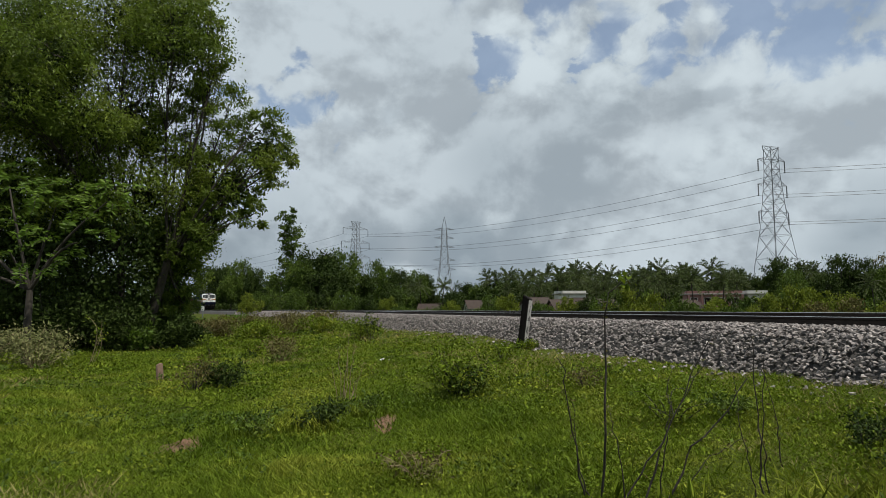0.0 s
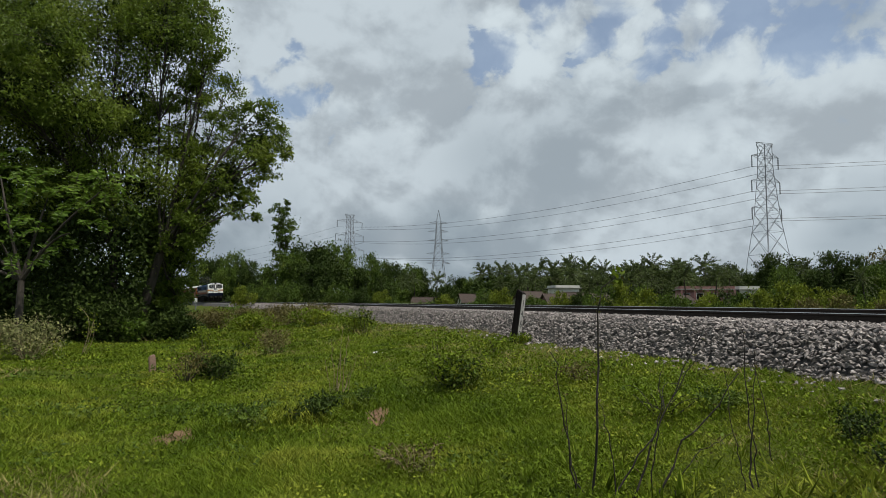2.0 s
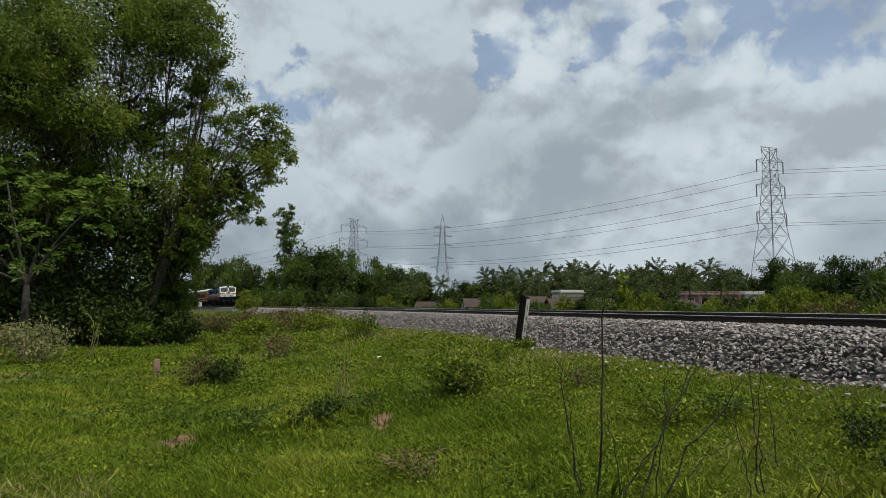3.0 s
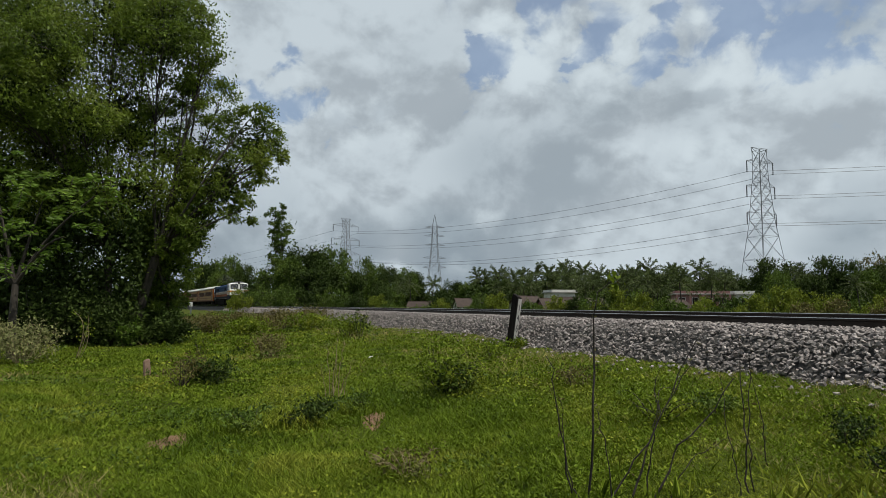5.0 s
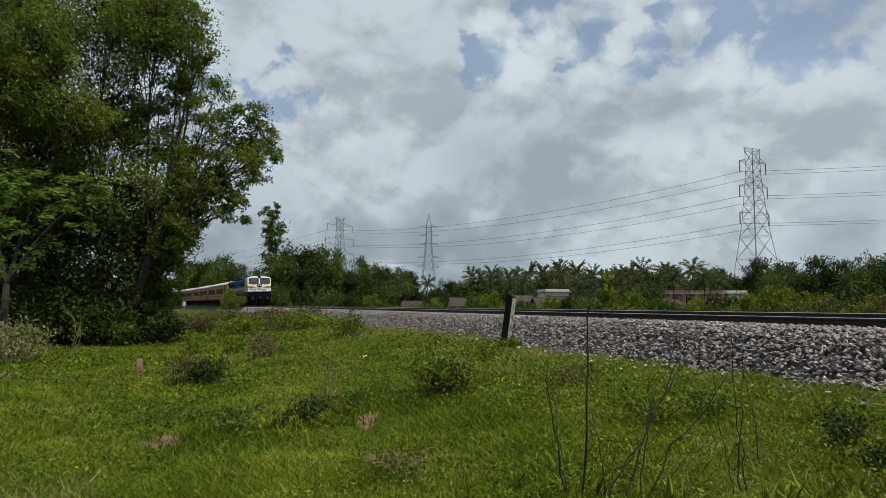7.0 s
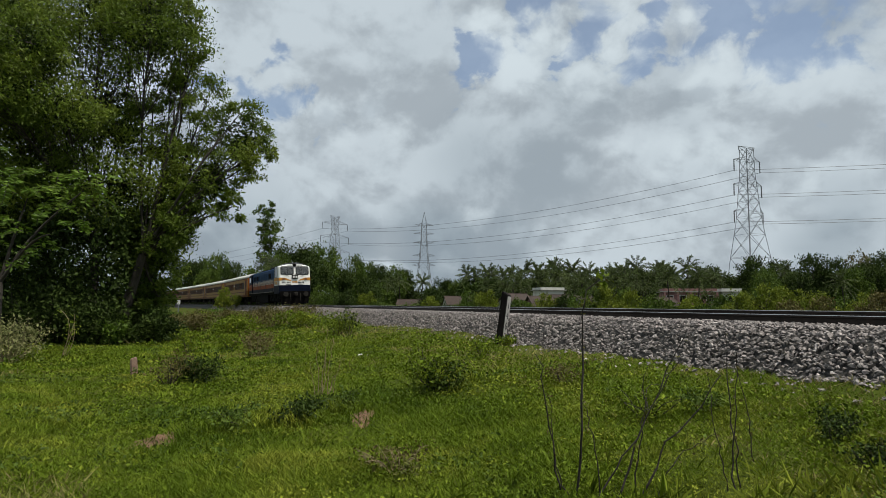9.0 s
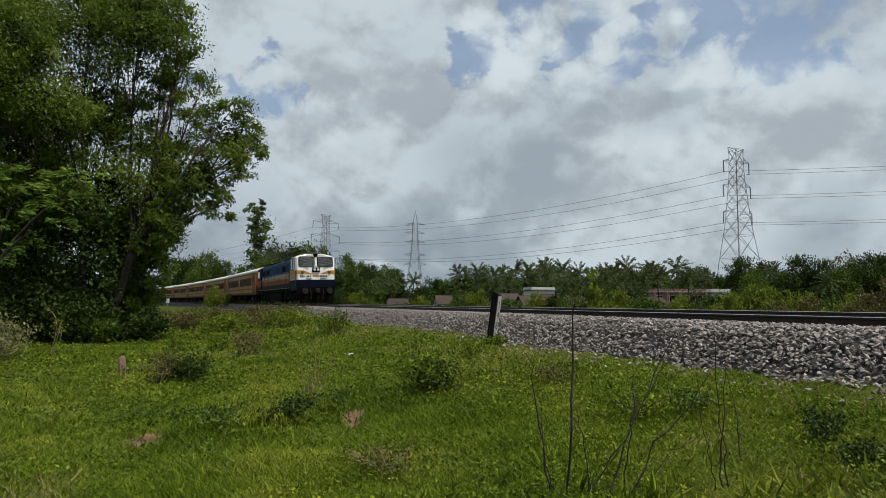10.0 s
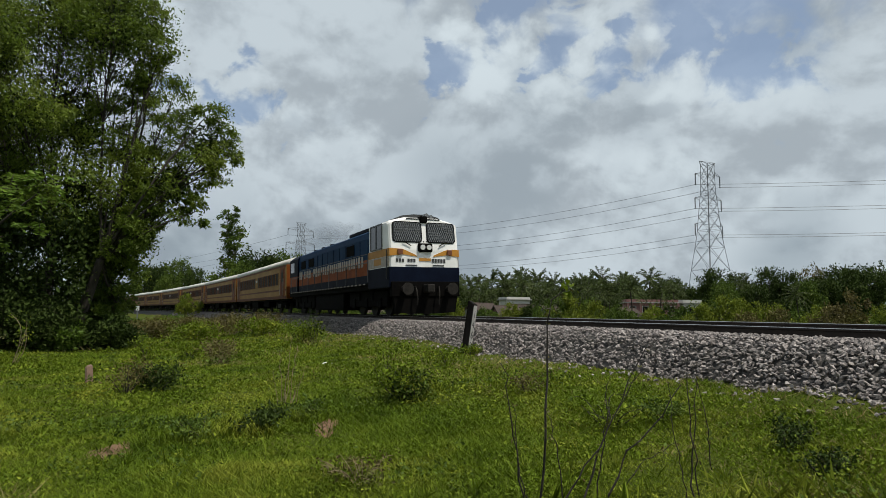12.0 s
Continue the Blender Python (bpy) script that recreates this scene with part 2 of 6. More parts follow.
M = {
    "soil": material("soil_and_turf", [(0.026, 0.036, 0.006), (0.045, 0.060, 0.009), (0.075, 0.078, 0.018)], 0.9, 0.95, bump=0.6, fine=14, spec=0.03),
    "grass": material("grass", [(0.052, 0.090, 0.007), (0.112, 0.162, 0.013), (0.205, 0.230, 0.030)], 0.6, 0.6, bump=0, fine=4, spread=0.4, spec=0.07, translucent=0.3),
    "dry_grass": material("dry_grass", [(0.13, 0.12, 0.035), (0.19, 0.165, 0.06), (0.14, 0.16, 0.04)], 0.8, 0.7, bump=0, fine=5, spread=0.35, spec=0.2, translucent=0.25),
    "dirt": material("red_dirt", [(0.075, 0.040, 0.022), (0.135, 0.074, 0.042), (0.20, 0.120, 0.070)], 3, 0.95, bump=0.7, fine=25),
    "leaf_big": material("leaf_big_tree", [(0.050, 0.082, 0.010), (0.105, 0.155, 0.018), (0.190, 0.235, 0.032)], 0.35, 0.5, bump=0, fine=2.0, spread=0.45, spec=0.2, translucent=0.42),
    "leaf_front": material("leaf_pinnate", [(0.048, 0.090, 0.010), (0.085, 0.150, 0.016), (0.15, 0.220, 0.028)], 0.5, 0.5, bump=0, fine=3.0, spread=0.3, spec=0.2, translucent=0.35),
    # dark-leaved plants, and painted shade in and under the big tree
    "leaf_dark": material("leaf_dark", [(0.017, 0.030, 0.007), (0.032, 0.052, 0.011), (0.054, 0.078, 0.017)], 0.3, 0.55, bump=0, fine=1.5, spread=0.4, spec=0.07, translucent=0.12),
    "leaf_mid": material("leaf_mid", [(0.036, 0.062, 0.010), (0.062, 0.100, 0.015), (0.10, 0.135, 0.022)], 0.4, 0.55, bump=0, fine=1.5, spread=0.4, spec=0.1, translucent=0.18),
    "leaf_lime": material("leaf_lime", [(0.075, 0.105, 0.012), (0.125, 0.160, 0.018), (0.180, 0.195, 0.026)], 0.5, 0.55, bump=0, fine=1.6, spread=0.4, spec=0.1, translucent=0.3),
    "leaf_brown": material("leaf_brownish", [(0.075, 0.062, 0.022), (0.105, 0.092, 0.028), (0.095, 0.115, 0.024)], 0.8, 0.6, bump=0, fine=3, spread=0.35, spec=0.2, translucent=0.25),
    "palm": material("palm_leaf", [(0.036, 0.054, 0.016), (0.066, 0.094, 0.026), (0.110, 0.142, 0.042)], 0.4, 0.5, bump=0, fine=1.5, spread=0.35, spec=0.15, translucent=0.2),
    "bark": material("bark", [(0.016, 0.013, 0.010), (0.032, 0.026, 0.020), (0.052, 0.044, 0.036)], 5, 0.9, bump=0.8, fine=40, streak=(1, 1, 0.25)),
    "weed": material("broad_weed_leaf", [(0.055, 0.092, 0.007), (0.108, 0.155, 0.012), (0.205, 0.225, 0.026)], 0.7, 0.55, bump=0, fine=4, spread=0.45, spec=0.08, translucent=0.25),
    "pale_leaf": material("pale_scrub_leaf", [(0.11, 0.125, 0.045), (0.17, 0.18, 0.07), (0.20, 0.19, 0.08)], 1.5, 0.6, bump=0, fine=5, spread=0.4, spec=0.2, translucent=0.25),
    "stem": material("dark_stem", [(0.010, 0.007, 0.006), (0.024, 0.017, 0.013)], 20, 0.8, bump=0.3, fine=120),
    "stalk": material("dry_stalk", [(0.16, 0.12, 0.07), (0.24, 0.19, 0.11)], 20, 0.8, bump=0.2, fine=120),
    "ballast": material("ballast_stone", [(0.084, 0.074, 0.072), (0.195, 0.174, 0.168), (0.375, 0.342, 0.328)], 14, 0.85, bump=0.5, fine=90, spread=0.45),
    # near black: the shade in the gaps between the stones is painted in
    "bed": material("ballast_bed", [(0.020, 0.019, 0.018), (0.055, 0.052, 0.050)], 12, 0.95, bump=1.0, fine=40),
    "concrete": material("concrete", [(0.26, 0.25, 0.235), (0.38, 0.37, 0.35)], 5, 0.9, bump=0.4, fine=70),
    "rail": material("rusty_rail", [(0.012, 0.008, 0.006), (0.028, 0.018, 0.013)], 8, 0.75, metal=0.2, bump=0.4, fine=90),
    "railhead": material("polished_railhead", [(0.42, 0.41, 0.40), (0.55, 0.54, 0.53)], 6, 0.3, metal=1.0, bump=0.05, fine=50, streak=(1, 1, 1)),
    "steel": material("galvanised_steel", [(0.11, 0.12, 0.13), (0.19, 0.20, 0.215)], 3, 0.6, metal=0.4, bump=0.1, fine=20),
    "wire": material("wire", [(0.06, 0.065, 0.07), (0.09, 0.095, 0.10)], 3, 0.6, metal=0.3, bump=0, fine=20),
    "loco_white": material("loco_white_paint", [(0.68, 0.69, 0.68), (0.80, 0.80, 0.79)], 1.6, 0.4, bump=0.05, fine=18),
    "loco_navy": material("loco_navy_paint", [(0.0025, 0.004, 0.011), (0.005, 0.009, 0.021)], 1.2, 0.6, spec=0.04, bump=0.05, fine=14),
    "loco_blue": material("loco_blue_paint", [(0.003, 0.024, 0.070), (0.007, 0.038, 0.098)], 1.0, 0.6, spec=0.04, bump=0.05, fine=12),
    "loco_orange": material("loco_orange_stripe", [(0.36, 0.165, 0.032), (0.47, 0.235, 0.05)], 2, 0.5, spec=0.12, bump=0.05, fine=20),
    "loco_rust": material("loco_rust_red_stripe", [(0.17, 0.040, 0.012), (0.28, 0.075, 0.020)], 2, 0.6, spec=0.06, bump=0.05, fine=20),
    "lettering": material("pale_lettering", [(0.24, 0.20, 0.16), (0.40, 0.35, 0.30)], 5, 0.5, bump=0, fine=30),
    "dark_letter": material("dark_lettering", [(0.02, 0.02, 0.022), (0.04, 0.04, 0.042)], 5, 0.5, bump=0, fine=30),
    "black": material("oily_black_steel", [(0.0016, 0.0016, 0.0018), (0.005, 0.0045, 0.004)], 4, 0.9, spec=0.05, bump=0.3, fine=40),
    "wheel": material("wheel_steel", [(0.012, 0.011, 0.010), (0.028, 0.025, 0.022)], 6, 0.7, metal=0.2, spec=0.15, bump=0.2, fine=60),
    "grille": material("window_grille", [(0.035, 0.037, 0.040), (0.06, 0.062, 0.065)], 8, 0.5, metal=0.3, bump=0, fine=60),
    "wire_grille": material("pale_wire_grille", [(0.20, 0.21, 0.22), (0.32, 0.33, 0.34)], 8, 0.5, metal=0.2, bump=0, fine=60),
    "coach_yellow": material("coach_cream_yellow", [(0.195, 0.112, 0.030), (0.29, 0.172, 0.054)], 0.8, 0.5, spec=0.04, bump=0.08, fine=9),
    "coach_brown": material("coach_maroon_brown", [(0.070, 0.021, 0.010), (0.115, 0.036, 0.016)], 1.0, 0.5, spec=0.04, bump=0.08, fine=10),
    "coach_end": material("coach_end_orange", [(0.14, 0.040, 0.011), (0.22, 0.070, 0.020)], 1.2, 0.55, spec=0.04, bump=0.1, fine=12),
    "coach_roof": material("coach_roof_grey", [(0.42, 0.42, 0.40), (0.56, 0.56, 0.54)], 0.7, 0.55, spec=0.04, bump=0.1, fine=7),
    "window_dark": material("dark_window", [(0.012, 0.011, 0.010), (0.035, 0.028, 0.022)], 3, 0.6, spec=0.06, bump=0, fine=20),
    # near black, so that the colour holds the shadow on the post's left side
    "wood": material("weathered_shaded_post", [(0.006, 0.005, 0.005), (0.018, 0.016, 0.014)], 6, 0.9, spec=0.1, bump=0.6, fine=50, streak=(1, 1, 0.2)),
    "white_paint": material("peeling_white_paint", [(0.22, 0.215, 0.205), (0.42, 0.41, 0.39)], 9, 0.8, bump=0.3, fine=60),
    "stone_pink": material("boundary_stone", [(0.17, 0.105, 0.08), (0.30, 0.20, 0.15)], 8, 0.9, bump=0.5, fine=60),
    "tile_roof": material("clay_tile_roof", [(0.022, 0.015, 0.012), (0.050, 0.033, 0.027)], 1.5, 0.9, bump=0.4, fine=12),
    "pink_wall": material("pink_plaster", [(0.17, 0.085, 0.082), (0.27, 0.15, 0.145)], 0.8, 0.9, bump=0.2, fine=9),
    "grey_wall": material("grey_plaster", [(0.17, 0.17, 0.165), (0.28, 0.28, 0.27)], 0.8, 0.9, bump=0.2, fine=9),
    "white_wall": material("white_plaster", [(0.40, 0.40, 0.38), (0.55, 0.55, 0.53)], 0.8, 0.9, bump=0.2, fine=9),
    "white": material("white_plastic", [(0.50, 0.50, 0.49), (0.72, 0.72, 0.71)], 4, 0.5, bump=0.1, fine=30),
}


def glassy(name, tint, rough=0.08):
    m = bpy.data.materials.new(name)
    m.use_nodes = True
    b = m.node_tree.nodes["Principled BSDF"]
    b.inputs["Base Color"].default_value = (*tint, 1)
    b.inputs["Roughness"].default_value = rough
    b.inputs["Specular IOR Level"].default_value = 0.6
    return m


def smoky(name, grey, cover):
    m = bpy.data.materials.new(name)
    m.use_nodes = True
    N, L = m.node_tree.nodes, m.node_tree.links
    N.remove(N["Principled BSDF"])
    df, tr, mx = N.new("ShaderNodeBsdfDiffuse"), N.new("ShaderNodeBsdfTransparent"), N.new("ShaderNodeMixShader")
    df.inputs["Color"].default_value = (grey, grey, grey, 1)
    no = N.new("ShaderNodeTexNoise")
    no.inputs["Scale"].default_value, no.inputs["Detail"].default_value = 1.2, 4
    mr = N.new("ShaderNodeMapRange")
    L.new(no.outputs["Fac"], mr.inputs[0])
    mr.inputs[1].default_value, mr.inputs[2].default_value = 0.35, 0.7
    mr.inputs[3].default_value, mr.inputs[4].default_value = 0.0, cover
    L.new(mr.outputs[0], mx.inputs[0])
    L.new(tr.outputs[0], mx.inputs[1])
    L.new(df.outputs[0], mx.inputs[2])
    L.new(mx.outputs[0], N["Material Output"].inputs["Surface"])
    return m


M["smoke"] = smoky("exhaust_smoke", 0.12, 0.075)
M["glass"] = glassy("cab_glass", (0.02, 0.023, 0.025))
M["lens"] = glassy("lamp_lens", (0.55, 0.56, 0.55), 0.15)
M["amber"] = glassy("amber_lens", (0.14, 0.045, 0.015), 0.3)


# ---------------------------------------------------------------- mesh helpers
def mesh_data(name, verts, faces, mat, smooth=False):
    me = bpy.data.meshes.new(name)
    me.from_pydata([tuple(v) for v in np.asarray(verts, float).tolist()], [], faces.tolist() if isinstance(faces, np.ndarray) else faces)
    me.materials.append(mat)
    if smooth:
        me.polygons.foreach_set("use_smooth", [True] * len(me.polygons))
    me.update()
    return me


def piece(name, verts, faces, mat, parent=None, label="", smooth=False):
    ob = new(name, mesh_data(name, verts, faces, mat, smooth))
    ob.parent = parent
    if label:
        ob["label"] = label
    return ob


def part(name, bm, mat, parent=None, label="", smooth=False):
    me = bpy.data.meshes.new(name)
    bm.to_mesh(me)
    bm.free()
    me.materials.append(mat)
    if smooth:
        me.polygons.foreach_set("use_smooth", [True] * len(me.polygons))
    ob = new(name, me)
    ob.parent = parent
    if label:
        ob["label"] = label
    return ob


def thing(name, m, label, category, group="", kind=""):
    ob = tagged(new(name), label, category, group, kind)
    ob.matrix_world = m
    return ob


def box(bm, x0, x1, y0, y1, z0, z1, bevel=0.0):
    r = bmesh.ops.create_cube(bm, size=1, matrix=Matrix.LocRotScale(((x0 + x1) / 2, (y0 + y1) / 2, (z0 + z1) / 2), None,
                                                                   (abs(x1 - x0), abs(y1 - y0), abs(z1 - z0))))
    if bevel:
        edges = {e for v in r["verts"] for e in v.link_edges}
        bmesh.ops.bevel(bm, geom=list(edges), offset=bevel, segments=2, affect="EDGES", profile=0.6)
    return bm


def boxed(*a, bevel=0.0):
    return box(bmesh.new(), *a, bevel=bevel)


def cyl(bm, radius, depth, m, n=20, r2=None):
    bmesh.ops.create_cone(bm, cap_ends=True, segments=n, radius1=radius, radius2=radius if r2 is None else r2, depth=depth, matrix=m)
    return bm


def bar(bm, a, b, w):
    """A thin square bar from a to b."""
    a, b = Vector(a), Vector(b)
    d = b - a
    q = d.to_track_quat("Z", "Y").to_matrix().to_4x4()
    bmesh.ops.create_cube(bm, size=1, matrix=Matrix.Translation((a + b) / 2) @ q @ Matrix.Diagonal((w, w, d.length, 1)))
    return bm


def tube(points, radii, n=6):
    P = np.asarray(points, float)
    T = np.gradient(P, axis=0)
    T /= np.linalg.norm(T, axis=1, keepdims=True) + 1e-9
    up = np.where(np.abs(T[:, 2:3]) > 0.9, [[1.0, 0, 0]], [[0, 0, 1.0]])
    U = np.cross(T, up)
    U /= np.linalg.norm(U, axis=1, keepdims=True) + 1e-9
    W = np.cross(T, U)
    a = np.linspace(0, 2 * np.pi, n, endpoint=False)
    R = np.asarray(radii, float)[:, None, None]
    V = P[:, None] + R * (np.cos(a)[None, :, None] * U[:, None] + np.sin(a)[None, :, None] * W[:, None])
    k = len(P)
    i, j = np.meshgrid(np.arange(k - 1), np.arange(n), indexing="ij")
    F = np.stack([i * n + j, i * n + (j + 1) % n, (i + 1) * n + (j + 1) % n, (i + 1) * n + j], -1).reshape(-1, 4)
    return V.reshape(-1, 3), F


class Heap:
    """Collects vertices and faces of many pieces for one mesh."""

    def __init__(self):
        self.v, self.f, self.n = [], [], 0

    def add(self, v, f):
        self.v.append(np.asarray(v, float))
        self.f.extend((np.asarray(f) + self.n).tolist())
        self.n += len(v)

    def mesh(self, name, mat, smooth=False):
        return mesh_data(name, np.concatenate(self.v), self.f, mat, smooth)


def unit(v):
    return v / (np.linalg.norm(v, axis=-1, keepdims=True) + 1e-9)


def leaf_blades(rng, centres, size, aspect=0.45, droop=0.3, along=None, jitter=0.35):
    """Folded rhombic leaves, two triangles each, at the centres."""
    n = len(centres)
    d = unit(rng.normal(size=(n, 3)) + [0, 0, -droop]) if along is None else unit(along + 0.35 * rng.normal(size=(n, 3)))
    s = unit(np.cross(d, rng.normal(size=(n, 3))))
    u = np.cross(s, d)
    L = (size * (1 + jitter * rng.normal(size=n)).clip(0.45, 1.8))[:, None]
    V = np.stack([centres, centres + L * (0.45 * d + aspect * 0.5 * s + 0.08 * u), centres + L * d, centres + L * (0.45 * d - aspect * 0.5 * s + 0.08 * u)], 1)
    b = np.arange(n)[:, None] * 4
    F = np.concatenate([b + [0, 1, 2], b + [0, 2, 3]], 1).reshape(-1, 3)
    return V.reshape(-1, 3), F


# ---------------------------------------------------------------- the line of the track
TX, TY, T_HEAD, T_BEND, T_EASE, CANT = 1.4716, 25.4322, -0.32901, -0.0018627, 1.0241e-05, 0.0315
_S = np.linspace(-60, 420, 2401)
_H = T_HEAD + T_BEND * _S + T_EASE * np.minimum(_S, 230) ** 2 / 2
_X, _Y = np.cumsum(np.sin(_H)) * 0.2, np.cumsum(np.cos(_H)) * 0.2
_X, _Y = _X - _X[300] + TX, _Y - _Y[300] + TY


def track(s, off=0.0, z=0.0):
    """A point of the track: s metres up the line, off metres to its near side, z over the rail heads."""
    x, y, h = np.interp(s, _S, _X), np.interp(s, _S, _Y), np.interp(s, _S, _H)
    return np.stack(np.broadcast_arrays(x - off * np.cos(h), y + off * np.sin(h), z - CANT * np.clip(off, -2, 2)), -1)


def track_offset(x, y):
    """How far points lie to the near side of the track (negative beyond it), and how far up the line."""
    x, y = np.asarray(x, float), np.asarray(y, float)
    best, near = np.full(x.shape, 1e18), np.zeros(x.shape, int)
    for i in range(0, len(_S), 10):
        q = (x - _X[i]) ** 2 + (y - _Y[i]) ** 2
        m = q < best
        best, near = np.where(m, q, best), np.where(m, i, near)
    h = _H[near]
    return -(x - _X[near]) * np.cos(h) + (y - _Y[near]) * np.sin(h), _S[near]


def wave(x, y, s, seed):
    """Smooth cheap relief between about -1 and 1."""
    r = np.random.RandomState(seed)
    t = 0
    for _ in range(6):
        a, p, k = r.uniform(0, 6.283), r.uniform(0, 6.283), r.uniform(0.6, 1.7) / s
        t = t + np.sin(k * (x * np.cos(a) + y * np.sin(a)) + p)
    return t / 6 * 1.6


def ground_z(x, y):
    d, _ = track_offset(x, y)
    z = np.interp(d, [-60, -8, -4.2, -2.9, 2.65, 4.5, 7.0, 9.5, 14, 60], [-2.6, -1.9, -1.5, -0.80, -0.78, -0.98, -1.30, -1.46, -1.52, -1.6])
    r = np.hypot(x, y)
    return z + np.where(r < 70, 0.045 * wave(x, y, 0.8, 3) + 0.06 * wave(x, y, 2.6, 4) + 0.03 * wave(x, y, 0.22, 5), 0)


# ---------------------------------------------------------------- ground
def spaced(lo, hi, fine_lo, fine_hi, step, growth=1.14):
    xs = list(np.arange(fine_lo, fine_hi + step / 2, step))
    s = step
    while xs[-1] < hi:
        s *= growth
        xs.append(min(hi, xs[-1] + s))
    s = step
    while xs[0] > lo:
        s *= growth
        xs.insert(0, max(lo, xs[0] - s))
    return np.array(xs)


def build_ground():
    xs, ys = spaced(-2500, 2500, -22, 14, 0.22), spaced(-2500, 2500, 1.5, 38, 0.22)
    X, Y = np.meshgrid(xs, ys, indexing="ij")
    Z = ground_z(X, Y)
    nx, ny = X.shape
    i, j = np.meshgrid(np.arange(nx - 1), np.arange(ny - 1), indexing="ij")
    a = (i * ny + j).ravel()
    F = np.stack([a, a + ny, a + ny + 1, a + 1], 1)
    g = piece("ground", np.stack([X, Y, Z], -1).reshape(-1, 3), F, M["soil"], smooth=True)
    tagged(g, "uneven green turf field beside the railway embankment", "ground", kind="structure")


build_ground()

DIRT = [(-3.02, 7.35, 0.22, 0.36), (-0.74, 8.1, 0.13, 0.50)]        # bare patches: x, y, half width, half depth


def build_dirt():
    rng = np.random.RandomState(5)
    for x, y, a, b in DIRT:
        n, rings = 26, 6
        V, F = [], []
        for k in range(rings + 1):
            for i in range(n):
                t = 2 * math.pi * i / n
                r = k / rings * (1 + 0.18 * math.sin(3 * t + x) + 0.12 * math.sin(5 * t) + 0.05 * rng.normal())
                px, py = x + a * 1.25 * r * math.cos(t), y + b * 1.25 * r * math.sin(t)
                V.append((px, py, float(ground_z(np.array(px), np.array(py))) + 0.006 + 0.022 * rng.uniform() - (0.04 if k == rings else 0)))
        for k in range(rings):
            for i in range(n):
                F.append([k * n + i, (k + 1) * n + i, (k + 1) * n + (i + 1) % n, k * n + (i + 1) % n])
        ob = piece("dirt_patch", V, F, M["dirt"], smooth=True)
        tagged(ob, "bare patch of reddish earth in the grass", "bare earth", "dirt patches")


build_dirt()


def build_grass():
    rng = np.random.RandomState(11)

    def field(name, n, near, far, height, mat, label, dens_seed, keep):
        # blades thin out with distance, as their size on view does
        r = near * (far / near) ** rng.uniform(size=n)
        a = np.radians(rng.uniform(-40, 42, size=n))
        x, y = r * np.sin(a), r * np.cos(a)
        d, _ = track_offset(x, y)
        m = (d > 2.62 + 0.15 * rng.normal(size=n)) & keep(x, y, d)
        for px, py, sa, sb in DIRT:
            m &= ((x - px) / sa) ** 2 + ((y - py) / sb) ** 2 > rng.uniform(0.0, 1.0, size=n)
        x, y, r, d = x[m], y[m], r[m], d[m]
        z = ground_z(x, y)
        k = len(x)
        patch = wave(x, y, 0.55, dens_seed) + 0.6 * wave(x, y, 1.7, dens_seed + 1)
        trod = np.interp(d, [2.6, 3.4, 5.5], [0.6, 0.7, 1.0])
        h = height * trod * (1 + 0.6 * patch).clip(0.5, 2.2) * rng.uniform(0.6, 1.35, size=k) * np.interp(r, [4, 30], [1, 1.5])
        w = np.interp(r, [3, 10, 40], [0.0055, 0.012, 0.042]) * rng.uniform(0.6, 1.4, size=k)
        t = rng.uniform(0, 2 * np.pi, size=k)
        side = np.stack([np.cos(t), np.sin(t), 0 * t], -1)
        lean = rng.normal(size=(k, 2)) * 0.95
        b = np.stack([x, y, z - 0.01], -1)
        tip = b + np.stack([lean[:, 0] * h, lean[:, 1] * h, h], -1)
        V = np.stack([b - side * w[:, None], b + side * w[:, None], tip], 1).reshape(-1, 3)
        F = np.arange(3 * k).reshape(-1, 3)
        ob = piece(name, V, F, mat)
        tagged(ob, label, "grass", kind="stuff")

    field("grass", 420000, 3.2, 45, 0.050, M["grass"], "short uneven green meadow grass", 21, lambda x, y, d: np.ones(len(x), bool))
    field("dry_grass", 52000, 4.0, 60, 0.085, M["dry_grass"], "yellowed grass along the foot of the ballast", 31,
          lambda x, y, d: (d < 5.2) | (wave(x, y, 1.4, 9) > 0.55))


build_grass()


def build_grass_behind():
    """The meadow goes on round and behind the viewer."""
    rng = np.random.RandomState(17)
    n = 90000
    r, a = 14 * rng.uniform(size=n) ** 0.5, rng.uniform(0, 2 * np.pi, size=n)
    x, y = r * np.sin(a), r * np.cos(a)
    d, _ = track_offset(x, y)
    ahead = (np.abs(np.degrees(np.arctan2(x, y)) - 1) < 41) & (r > 3.2)
    m = (d > 2.7) & ~ahead
    x, y = x[m], y[m]
    k = len(x)
    foot = np.stack([x, y, ground_z(x, y) - 0.01], -1)
    along = rng.normal(size=(k, 3)) * [0.6, 0.6, 0.1] + [0, 0, 0.8]
    V, F = leaf_blades(rng, foot, 0.07, 0.2, along=along)
    tagged(piece("meadow_grass", V, F, M["grass"]), "short green meadow grass underfoot", "grass", kind="stuff")


build_grass_behind()


